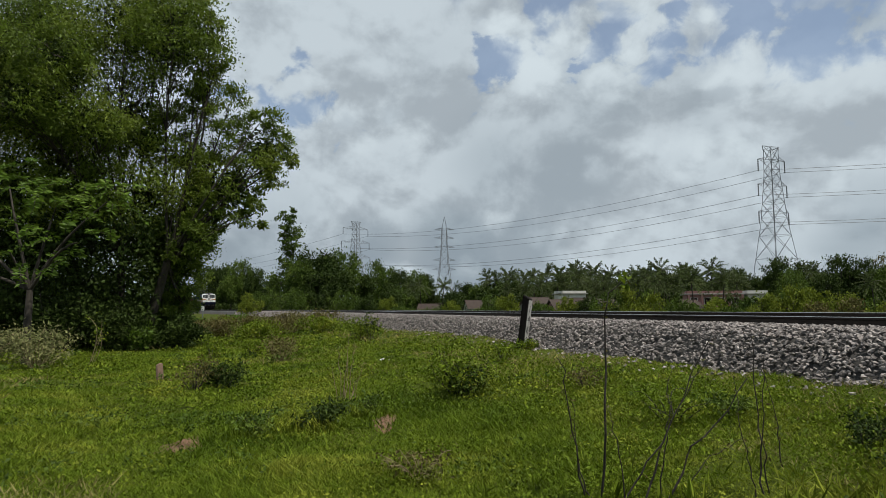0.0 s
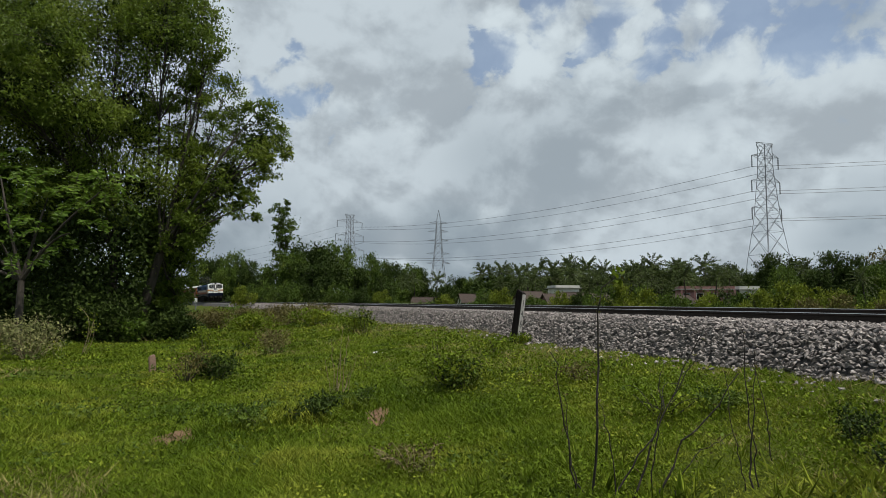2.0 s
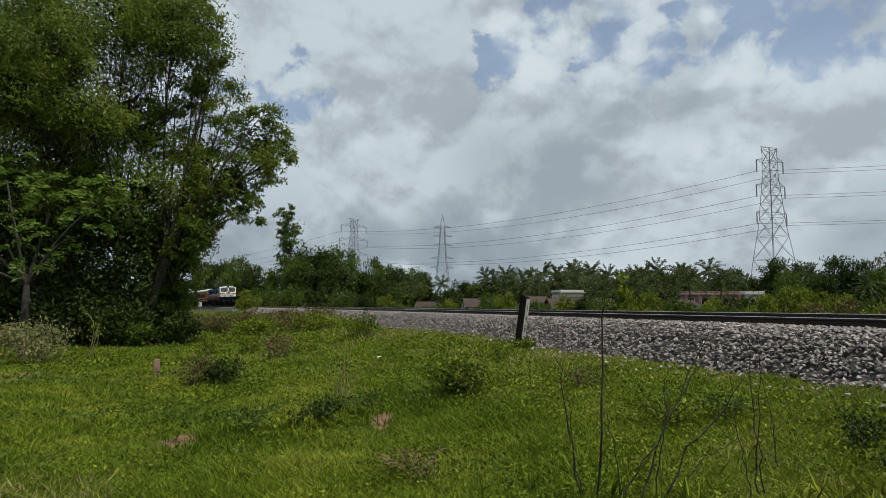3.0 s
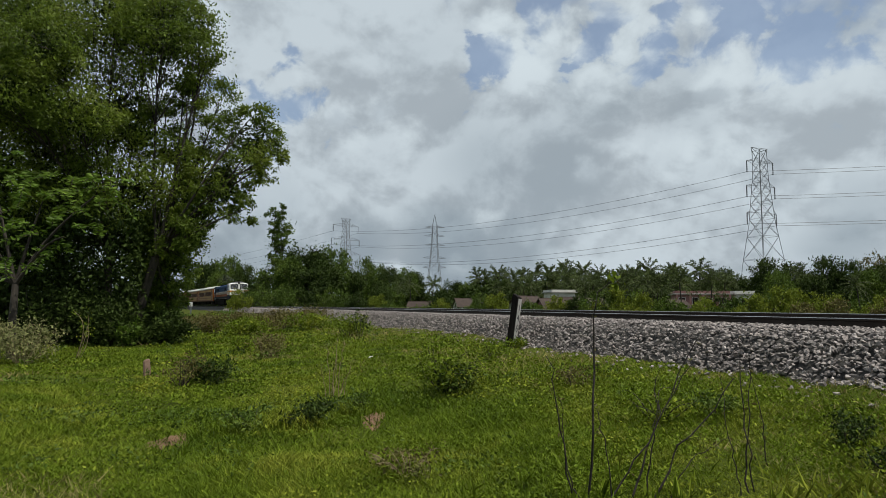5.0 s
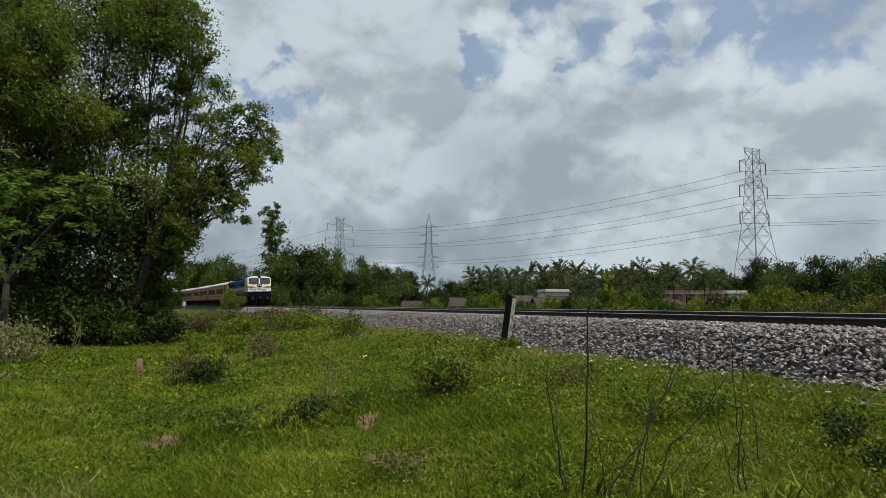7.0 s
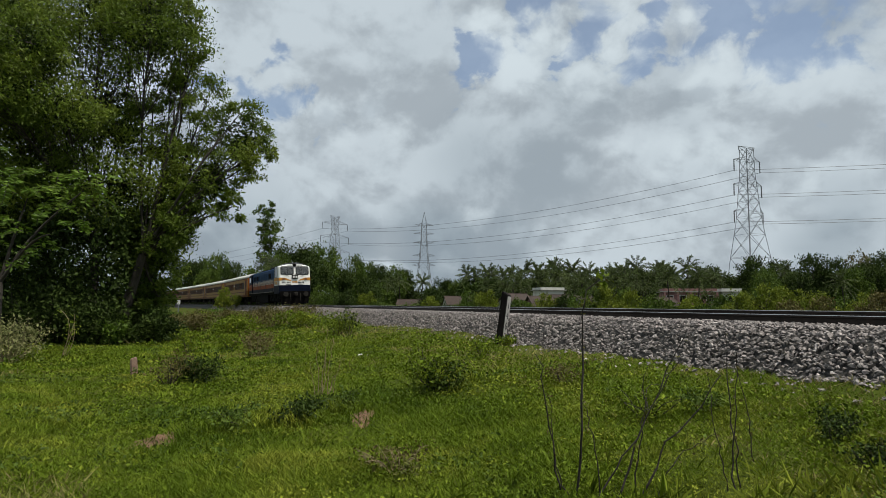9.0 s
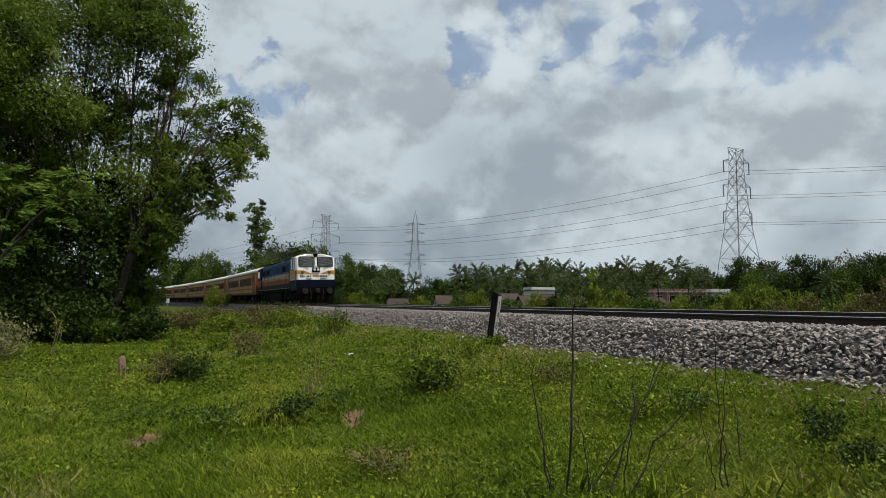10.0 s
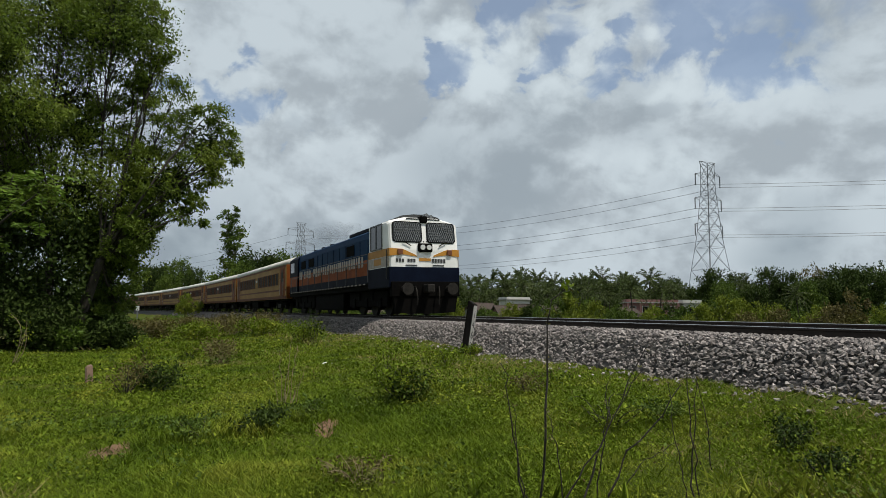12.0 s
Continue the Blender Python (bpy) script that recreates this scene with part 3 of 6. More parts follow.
def build_low_weeds():
    """Leafy creeping weeds between the grass, and taller tufts, both in drifts."""
    rng = np.random.RandomState(13)
    n = 24000
    r = 3.2 * (40 / 3.2) ** rng.uniform(size=n)
    a = np.radians(rng.uniform(-40, 42, size=n))
    x, y = r * np.sin(a), r * np.cos(a)
    d, _ = track_offset(x, y)
    lush = wave(x, y, 0.5, 71) + 0.8 * wave(x, y, 1.3, 72) + np.interp(x, [-4, 1, 4], [-0.3, 0.1, 0.7])
    m = (d > 3.4) & (lush > 0.25 + 0.5 * rng.normal(size=n))
    for px, py, sa, sb in DIRT:
        m &= ((x - px) / sa) ** 2 + ((y - py) / sb) ** 2 > 1.1
    x, y, r, lush = x[m], y[m], r[m], lush[m]
    k = 13
    h = (0.05 + 0.05 * lush.clip(0, 2)) * rng.uniform(0.6, 1.6, size=len(x))
    c = np.stack([x, y, ground_z(x, y)], -1)[:, None] + rng.normal(size=(len(x), k, 3)) * np.stack([0.05 + h * 0.4, 0.05 + h * 0.4, 0 * h], -1)[:, None]
    c[..., 2] += h[:, None] * rng.uniform(0.1, 1.2, size=(len(x), k))
    size = np.repeat(np.interp(r, [3, 10, 40], [0.024, 0.042, 0.14]), k)
    V, F = leaf_blades(rng, c.reshape(-1, 3), size, 0.6, -0.2)
    tagged(piece("low_weeds", V, F, M["weed"]), "low leafy weeds creeping through the grass", "weeds", kind="stuff")
    # darker drifts
    n = 5200
    r = 3.4 * (40 / 3.4) ** rng.uniform(size=n)
    a = np.radians(rng.uniform(-40, 42, size=n))
    x, y = r * np.sin(a), r * np.cos(a)
    d, _ = track_offset(x, y)
    m = (d > 3.8) & (wave(x, y, 0.38, 81) + 0.7 * wave(x, y, 1.1, 82) > 0.75 + 0.25 * rng.normal(size=n))
    x, y, r = x[m], y[m], r[m]
    c = np.stack([x, y, ground_z(x, y)], -1)[:, None] + rng.normal(size=(len(x), 15, 3)) * [0.09, 0.09, 0.0]
    c[..., 2] += rng.uniform(0.02, 0.15, size=(len(x), 15)) * np.interp(r, [4, 30], [0.8, 1.6])[:, None]
    V, F = leaf_blades(rng, c.reshape(-1, 3), np.repeat(np.interp(r, [3, 10, 40], [0.028, 0.048, 0.15]), 15), 0.55, -0.1)
    tagged(piece("dark_weeds", V, F, M["leaf_mid"]), "dark green leafy weeds in drifts across the grass", "weeds", kind="stuff")
    # tufts of longer blades
    n = 1300
    r = 3.4 * (45 / 3.4) ** rng.uniform(size=n)
    a = np.radians(rng.uniform(-40, 42, size=n))
    x, y = r * np.sin(a), r * np.cos(a)
    d, _ = track_offset(x, y)
    m = (d > 4.2) & (wave(x, y, 0.9, 77) > 0.1)
    x, y, r = x[m], y[m], r[m]
    k = 16
    foot = np.stack([x, y, ground_z(x, y)], -1)[:, None] + rng.normal(size=(len(x), k, 3)) * [0.04, 0.04, 0.0]
    along = rng.normal(size=(len(x), k, 3)) * [0.55, 0.55, 0.15] + [0, 0, 0.8]
    ln = np.repeat(rng.uniform(0.06, 0.17, size=len(x)), k)
    V, F = leaf_blades(rng, foot.reshape(-1, 3), ln, 0.06, along=along.reshape(-1, 3))
    tagged(piece("grass_tufts", V, F, M["grass"]), "tufts of longer green grass blades", "grass", kind="stuff")


build_low_weeds()


# ---------------------------------------------------------------- railway track
def build_track():
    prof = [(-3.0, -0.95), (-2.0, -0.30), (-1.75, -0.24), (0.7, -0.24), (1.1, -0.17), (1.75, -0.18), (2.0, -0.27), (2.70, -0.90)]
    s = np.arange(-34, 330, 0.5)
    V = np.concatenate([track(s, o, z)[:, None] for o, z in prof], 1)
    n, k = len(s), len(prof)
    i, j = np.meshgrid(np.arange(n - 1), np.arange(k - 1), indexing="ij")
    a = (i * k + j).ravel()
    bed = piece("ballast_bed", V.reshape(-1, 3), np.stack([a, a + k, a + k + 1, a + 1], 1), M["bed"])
    tagged(bed, "sloping ballast bank carrying the track, darkened for the shade between its stones", "ballast", kind="structure")

    line = thing("railway_track", Matrix(), "single broad-gauge track of rusty rails on concrete sleepers", "railway track", kind="structure")
    shape = [(-0.068, -0.172), (0.068, -0.172), (0.068, -0.155), (0.012, -0.135), (0.010, -0.045), (0.034, -0.032), (0.034, -0.006),
             (-0.034, -0.006), (-0.034, -0.032), (-0.010, -0.045), (-0.012, -0.135), (-0.068, -0.155)]
    s = np.concatenate([np.arange(-34, 60, 0.8), np.arange(60, 330, 3)])
    for side in (0.872, -0.872):
        V = np.concatenate([track(s, side + o, z)[:, None] for o, z in shape], 1)
        n, k = len(s), len(shape)
        i, j = np.meshgrid(np.arange(n - 1), np.arange(k), indexing="ij")
        F = np.stack([i * k + j, (i + 1) * k + j, (i + 1) * k + (j + 1) % k, i * k + (j + 1) % k], -1).reshape(-1, 4)
        r = piece("rail", V.reshape(-1, 3), F, M["rail"], line)
        cap = [(-0.034, -0.0055), (0.034, -0.0055), (0.028, 0.0), (-0.028, 0.0)]
        V = np.concatenate([track(s, side + o, z)[:, None] for o, z in cap], 1)
        i, j = np.meshgrid(np.arange(n - 1), np.arange(4), indexing="ij")
        F = np.stack([i * 4 + j, (i + 1) * 4 + j, (i + 1) * 4 + (j + 1) % 4, i * 4 + (j + 1) % 4], -1).reshape(-1, 4)
        piece("rail_head", V.reshape(-1, 3), F, M["railhead"], r, "polished running surface")
    bm = boxed(-1.37, 1.37, -0.11, 0.11, -0.40, -0.185, bevel=0.02)
    me = bpy.data.meshes.new("sleeper")
    bm.to_mesh(me)
    bm.free()
    me.materials.append(M["concrete"])
    for q in np.arange(-24, 150, 0.62):
        p, h = track(q), float(np.interp(q, _S, _H))
        ob = new("sleeper", me)
        ob.parent = line
        ob.matrix_world = Matrix.LocRotScale(p, Euler((0, math.atan(CANT), math.pi - h)), None)


build_track()


def build_ballast_stones():
    rng = np.random.RandomState(7)
    shapes, tris = [], []
    for _ in range(14):
        bm = bmesh.new()
        for p in unit(rng.normal(size=(10, 3))) * rng.uniform(0.38, 0.58, size=(10, 1)):
            bm.verts.new(p * [1.15, rng.uniform(0.6, 0.85), rng.uniform(0.45, 0.7)])
        hull = bmesh.ops.convex_hull(bm, input=list(bm.verts))
        bmesh.ops.delete(bm, geom=[v for v in bm.verts if not v.link_faces], context="VERTS")
        bmesh.ops.triangulate(bm, faces=list(bm.faces))
        bm.verts.index_update()
        shapes.append(np.array([tuple(v.co) for v in bm.verts]))
        tris.append(np.array([[v.index for v in f.verts] for f in bm.faces]))
        bm.free()
    meshes = [mesh_data("ballast_stone", q, f, M["ballast"]) for q, f in zip(shapes, tris)]
    bank = thing("ballast_stones", Matrix(), "loose angular grey crushed stones heaped along the rails", "ballast", kind="stuff")
    n = 58000
    s = -24 + 115 * rng.uniform(size=n) ** 1.6
    off = 0.98 + 2.04 * rng.uniform(size=n) ** 0.9
    # the foot of the bank runs out unevenly into the grass
    strays = rng.uniform(size=n) < 0.012
    off = np.where(strays, 2.75 + np.abs(rng.normal(size=n)) * 0.3, off)
    foot = 2.66 + 0.07 * np.sin(s * 0.9) + 0.05 * np.sin(s * 2.3 + 1)
    keep = (off < foot) | strays
    s, off = s[keep], off[keep]
    z = np.interp(off, [0.9, 1.2, 1.75, 2.05, 2.62, 3.6], [-0.17, -0.135, -0.14, -0.25, -0.78, -0.86])
    P = track(s, off, z)
    far = np.array([float(v) for v in off]) > 2.68
    P[far, 2] = ground_z(P[far, 0], P[far, 1]) + 0.01
    P[:, 2] += rng.uniform(-0.005, 0.03, size=len(s))
    size = rng.uniform(0.042, 0.096, size=len(s)) * np.interp(s, [-20, 30, 90], [1, 1.15, 1.9])
    order = np.argsort(np.abs(s + 17) + np.abs(off - 2.2) * 2)
    single, rest = order[:300], order[300:]
    turns = rng.uniform(0, 2 * np.pi, size=(len(s), 3))
    for i in single:
        ob = new("ballast_stone", meshes[int(rng.randint(14))])
        ob.parent = bank
        ob.matrix_world = Matrix.LocRotScale(P[i], Euler((turns[i, 0] * 0.2 - 0.6, turns[i, 1] * 0.2 - 0.6, turns[i, 2])), (size[i],) * 3)
    heap_v, heap_f, c = [], [], 0
    kind = rng.randint(14, size=len(s))
    for kd in range(14):
        idx = rest[kind[rest] == kd]
        a, b, g = turns[idx, 0] * 0.2 - 0.6, turns[idx, 1] * 0.2 - 0.6, turns[idx, 2]
        q = shapes[kd][None] * size[idx, None, None]
        q = np.stack([q[..., 0], q[..., 1] * np.cos(a)[:, None] - q[..., 2] * np.sin(a)[:, None], q[..., 1] * np.sin(a)[:, None] + q[..., 2] * np.cos(a)[:, None]], -1)
        q = np.stack([q[..., 0] * np.cos(b)[:, None] + q[..., 2] * np.sin(b)[:, None], q[..., 1], -q[..., 0] * np.sin(b)[:, None] + q[..., 2] * np.cos(b)[:, None]], -1)
        q = np.stack([q[..., 0] * np.cos(g)[:, None] - q[..., 1] * np.sin(g)[:, None], q[..., 0] * np.sin(g)[:, None] + q[..., 1] * np.cos(g)[:, None], q[..., 2]], -1)
        q = q + P[idx][:, None]
        k = q.shape[1]
        heap_v.append(q.reshape(-1, 3))
        heap_f.append((tris[kd][None] + (c + np.arange(len(idx)) * k)[:, None, None]).reshape(-1, 3))
        c += q.shape[0] * k
    ob = piece("small_stones", np.concatenate(heap_v), np.concatenate(heap_f), M["ballast"], bank)
    ob["kind"] = "stuff"


# ---------------------------------------------------------------- plants
def limb(rng, a, b, n=6, sag=0.12):
    a, b = np.asarray(a, float), np.asarray(b, float)
    t = np.linspace(0, 1, n)[:, None]
    w = np.linalg.norm(b - a) * sag
    return a + (b - a) * t + np.sin(np.pi * t) * rng.normal(size=3) * w * 0.5 + np.array([0, 0, 1.0]) * np.sin(np.pi * t) * w * 0.6


def tree_meshes(name, rng, lobes, n_leaves, leaf, mat, trunk_r, fork, clumps=40, spread=0.30, stems=None, aspect=0.5, droop=0.35, twig=0.012, hollow=0.55):
    """Bark and crown of a tree. lobes: x, y, z, rx, ry, rz of the crown's masses, from the foot of the trunk."""
    bark, crown = Heap(), []
    stems = stems or [(0, 0)]
    tops = []
    for sx, sy in stems:
        top = np.array([sx * 2.2, sy * 2.2, fork])
        p = limb(rng, (sx, sy, -0.15), top, 7, 0.05)
        bark.add(*tube(p, np.linspace(trunk_r * 1.25, trunk_r * 0.75, 7), 9))
        tops.append(top)
    vol = np.array([l[3] * l[4] * l[5] for l in lobes]) ** (2 / 3)
    share = vol / vol.sum()
    for l, sh in zip(lobes, share):
        c, r = np.array(l[:3]), np.array(l[3:])
        foot = min(tops, key=lambda q: np.linalg.norm(q - c))
        main = limb(rng, foot, c, 7, 0.07)
        bark.add(*tube(main, np.linspace(trunk_r * 0.30, trunk_r * 0.09, 7), 6))
        k = max(3, int(clumps * sh * len(lobes)))
        d = unit(rng.normal(size=(k, 3)))
        q = c + d * r * (hollow + (1 - hollow) * rng.uniform(size=(k, 1)) ** 0.6)
        for p in q[::2]:
            st = main[rng.randint(3, 7)]
            bark.add(*tube(limb(rng, st, p, 4), np.linspace(trunk_r * 0.05 + twig, twig * 0.5, 4), 4))
        m = int(n_leaves * sh)
        w = rng.dirichlet(np.ones(k) * 2.0)
        pick = rng.choice(k, size=m, p=w)
        rad = r.mean() * spread * (0.6 + 0.8 * rng.uniform(size=k))
        pts = q[pick] + rng.normal(size=(m, 3)).clip(-1.7, 1.7) * rad[pick][:, None] * [1, 1, 0.75]
        crown.append(pts)
    pts = np.concatenate(crown)
    V, F = leaf_blades(rng, pts, leaf, aspect, droop)
    return bark.mesh("trunk", M["bark"], True), mesh_data("crown", V, F, mat)


def plant(name, meshes, m, label, category, group="", names=("trunk", "crown")):
    ob = thing(name, m, label, category, group)
    for n, me in zip(names, meshes):
        c = new(n, me)
        c.parent = ob
    return ob


def on_ground(x, y, dz=0.0):
    return float(ground_z(np.array(float(x)), np.array(float(y)))) + dz




# where the plants beyond the line stand: kind, x, y, height, width
FAR_TREES_A = [
    ("dark", -72.5, 205, 17.1, 7.5), ("mid", -65.3, 200, 17.8, 10), ("dark", -56.8, 190, 14.3, 6.9), ("mid", -80.5, 215, 15.5, 9.8),
    ("mid", -66.3, 195, 12.5, 8.9), ("tall", -27.6, 112, 18.3, 3.9), ("dark", -22.8, 112, 13, 8.1), ("mid", -18.3, 116, 13, 7.4),
    ("dark", -18.7, 106, 9.7, 7.7), ("mid", -24.9, 108, 9.9, 5.9), ("dark", -33.2, 120, 7.4, 5.5), ("mid", -14.1, 130, 12, 5.3),
    ("dark", -16.4, 125, 9.9, 5.7), ("mid", -9.2, 120, 6.9, 6), ("dark", -12.9, 180, 13.7, 8.2), ("mid", -8.5, 190, 13.9, 8.6),
    ("dark", -5.3, 200, 13.7, 7.3), ("mid", -17.9, 210, 16.1, 9.5), ("dark", 7.5, 230, 12.9, 8.4)]
FAR_TREES_B = [
    ("mid", 12.6, 210, 11.4, 8.6), ("dark", 16.5, 150, 9.4, 5.5), ("dark", 69.3, 190, 14.3, 10.4), ("mid", 78.4, 200, 16, 9.1),
    ("dark", 84.4, 180, 14.3, 8.2), ("dark", 72, 170, 11.5, 7.7), ("dark", 65, 120, 12.3, 7.6), ("dark", 72.8, 125, 12, 6.2),
    ("mid", 61.6, 110, 9.5, 5), ("dark", 77, 120, 12.9, 5.5), ("dark", 80, 118, 11.9, 6.4), ("tan", 93.5, 130, 15, 6.5),
    ("mid", 70.5, 100, 9.3, 5.5), ("dark", 91.2, 120, 13.4, 6.5), ("dark", 82.5, 101, 12.6, 8), ("dark", 76.2, 104, 9.8, 7),
    ("mid", 58.5, 104, 8.2, 6), ("mid", 94.7, 115, 12.4, 7.3), ("dark", 78.7, 100, 9.3, 6.4)]
FAR_TREES_C = [
    ("dark", 67.6, 110, 9, 6), ("dark", 70.8, 140, 10.2, 6.4)]
FAR_TREES = FAR_TREES_A + FAR_TREES_B + FAR_TREES_C
FAR_BUSHES_A = [
    ("mid", -28.5, 100, 5.2, 5), ("lime", -26.6, 85, 3.8, 3.1), ("mid", -22.1, 92, 5.2, 5), ("dark", -19.3, 95, 6.3, 6),
    ("mid", -15, 95, 5.9, 5.2), ("dark", -11, 90, 4.9, 4.9), ("lime", -7.5, 88, 4.3, 4), ("mid", -4.7, 80, 3.7, 4.4),
    ("dark", -8.5, 100, 6.6, 4.5), ("mid", -1.6, 75, 3.4, 4.1), ("lime", 1.1, 75, 3.6, 4.1), ("mid", 4.8, 80, 3.8, 4.4),
    ("dark", 1.5, 100, 5.2, 6.4), ("mid", 7.8, 100, 4.9, 5.5), ("lime", 7.4, 70, 3.3, 3.8), ("mid", 10.3, 68, 3.2, 3.7),
    ("lime", 13, 66, 3, 3.6), ("dark", 15.4, 66, 3.2, 3), ("mid", 16.7, 62, 3.6, 3.4)]
FAR_BUSHES_B = [
    ("lime", 18.3, 60, 3.8, 3.3), ("mid", 20.8, 60, 3.7, 3.3), ("lime", 17.3, 52, 3.1, 2.4), ("mid", 22.7, 60, 2.9, 2.2),
    ("mid", 26.5, 70, 3.5, 3.2), ("lime", 30.5, 70, 3.3, 3), ("dark", 33, 70, 3.6, 3), ("lime", 24.3, 55, 2.8, 2.5),
    ("lime", 20.4, 40, 3.8, 2.5), ("lime", 21.3, 38, 4.1, 2.8), ("mid", 22.6, 42, 4.6, 3.1), ("lime", 21.5, 36, 3.8, 2.3),
    ("brown", 20.6, 33, 3.2, 1.8), ("lime", 24.7, 38, 3.5, 2.4), ("brown", 23.1, 34, 3.5, 2.2), ("mid", 25.4, 36, 3.4, 2),
    ("lime", 26.7, 36, 3.6, 2.3), ("brown", 26.8, 34, 3.7, 2.2), ("mid", 29.7, 36, 3.9, 2.6)]
FAR_BUSHES_C = [
    ("lime", 31.3, 36, 3.9, 2.6), ("brown", 17.9, 30, 2.8, 1.6), ("lime", 21.2, 30, 2.8, 1.6), ("mid", 21.9, 45, 3.6, 2),
    ("brown", 20.8, 28, 2.7, 1.5)]
FAR_BUSHES = FAR_BUSHES_A + FAR_BUSHES_B + FAR_BUSHES_C
# x, y, height
PALMS_A = [
    (13.1, 190, 14.3), (15.3, 185, 13), (18.2, 180, 14), (22, 185, 13.6),
    (24.9, 170, 13), (27.2, 165, 14.2), (31.1, 170, 13.2), (35.2, 175, 14),
    (35.7, 165, 14.1), (39.1, 168, 13.3), (42.4, 172, 14.4), (45.4, 170, 14.1),
    (47.1, 165, 12.4), (51.8, 172, 13.1), (55.8, 175, 13.5), (51.7, 150, 14.2),
    (53.2, 160, 12.7), (59.4, 165, 12.4), (64.7, 165, 14.5), (61.5, 150, 11.2),
    (65.2, 150, 14.3), (68.3, 150, 11.7), (56.1, 140, 9.8), (76.5, 160, 11.8),
    (73.8, 150, 10.4), (-5.3, 150, 9.8), (-0.1, 160, 9.9), (-7.9, 140, 7.9),
    (65.7, 95, 8.1), (71.6, 120, 10.7)]
PALMS_B = [
    (20.5, 160, 11.2), (39, 150, 10.7), (29.5, 150, 10.4), (45.6, 145, 9.8),
    (36.9, 92, 7.9), (41.6, 93, 7.6), (46, 140, 11.5), (33, 150, 12),
    (58, 150, 12.2), (49.5, 160, 13)]
# lower palms nearer the village
PALMS_C = [(0.105 + 0.0165 * i + 0.006 * math.sin(i * 2.3), 142 + 9 * math.sin(i * 1.7), 8.9 + 1.5 * math.sin(i * 2.9)) for i in range(24)]
PALMS = PALMS_A + PALMS_B + [(b * y, y, h) for b, y, h in PALMS_C]
# masses of the crown: x, y, z from the foot, and half sizes
BIG_TREE_LOBES_A = [
    (2.13, -0.68, 13.11, 2.25, 2.02, 2.48), (-0.35, 0.11, 13.82, 2.84, 2.55, 2.84), (-3.66, -0.34, 12.88, 2.84, 2.55, 2.84), (5.6, 0.27, 8.51, 1.47, 1.32, 1.47),
    (3.19, 0.33, 6.5, 1.77, 1.6, 1.77), (0.83, -1.13, 6.5, 2.36, 2.13, 2.13), (-2.72, -1.27, 9.1, 2.6, 2.34, 2.6), (-3.66, 0.88, 5.08, 2.84, 2.55, 2.6),
    (0.83, 1.2, 3.66, 2.13, 1.91, 1.89), (5.46, -0, 5.67, 0.57, 0.8, 0.76), (4.25, 0, 10.28, 1.09, 0.98, 1.42), (2.72, -0, 10.51, 1.06, 0.96, 1.18)]
BIG_TREE_LOBES_B = [
    (-7.68, 0.87, 10.99, 4.02, 3.62, 4.02), (-5.2, 1.2, 14.2, 2.9, 2.6, 2.4), (0.6, 1.2, 14.9, 1.9, 1.8, 1.6), (2.01, -0, 2.71, 1.06, 0.96, 1.18),
    (-2.25, 0.35, 2.24, 2.36, 2.13, 1.65), (-6.5, 0.96, 2.71, 3.31, 2.98, 2.6), (4.37, 0, 6.85, 1.42, 1.28, 1.18), (3.71, 0, 12.41, 1.04, 0.94, 1.77),
    (6.22, 0, 7.56, 0.99, 0.89, 0.85), (3.19, -0, 14.06, 0.83, 0.8, 1.42), (-0.35, 0.67, 10.28, 1.77, 1.6, 1.89), (0.71, 0, 8.86, 1.3, 1.17, 1.3)]
BIG_TREE_LOBES_C = [
    (2.72, -0, 8.15, 1.3, 1.17, 1.18), (-1.3, -1.22, 7.44, 1.89, 1.7, 1.89), (5.67, 0, 9.69, 0.9, 0.81, 0.76), (2.84, -0, 4.61, 1.3, 1.17, 1.06),
    (2.01, 0.57, 5.08, 1.54, 1.38, 1.3), (4.49, 0, 5.43, 0.8, 0.8, 0.57), (3.19, 0.3, 11.22, 0.99, 0.99, 1.13), (1.89, 0.3, 9.81, 0.99, 0.99, 1.13),
    (4.25, 0.3, 8.51, 0.95, 0.95, 0.95), (6.74, 0.3, 8.27, 0.57, 0.57, 0.95), (3.07, -0.4, 4.01, 0.99, 0.99, 1.18), (2.43, -0.4, 1.89, 0.8, 0.8, 0.95)]
BIG_TREE_LOBES_D = [
    (2.01, -0.4, 3.9, 1.37, 1.37, 1.37), (3.47, -0.4, 5.31, 1.09, 1.09, 0.99), (1.54, -0.4, 1.3, 1.06, 1.06, 0.95), (0.59, -0.4, 5.08, 1.42, 1.42, 1.42)]
BIG_TREE_LOBES_E = [
    (-8.6, -3.6, 9.6, 2.2, 2.0, 1.3), (-5.4, -4.0, 9.2, 2.3, 2.0, 1.3), (-2.4, -3.8, 9.4, 2.2, 1.9, 1.2), (0.2, -3.2, 8.8, 1.7, 1.6, 1.1), (-7.0, -4.8, 11.4, 2.2, 1.8, 1.3),
    (-3.8, -4.6, 11.2, 2.2, 1.8, 1.3), (-0.8, -3.6, 11.0, 1.9, 1.6, 1.2), (-8.4, -2.4, 6.6, 2.0, 1.6, 1.4), (-4.6, -2.4, 6.2, 2.0, 1.6, 1.5), (-1.2, -2.0, 5.8, 1.8, 1.5, 1.5)]
BIG_TREE_LOBES = BIG_TREE_LOBES_E + BIG_TREE_LOBES_A + BIG_TREE_LOBES_B + BIG_TREE_LOBES_C + BIG_TREE_LOBES_D


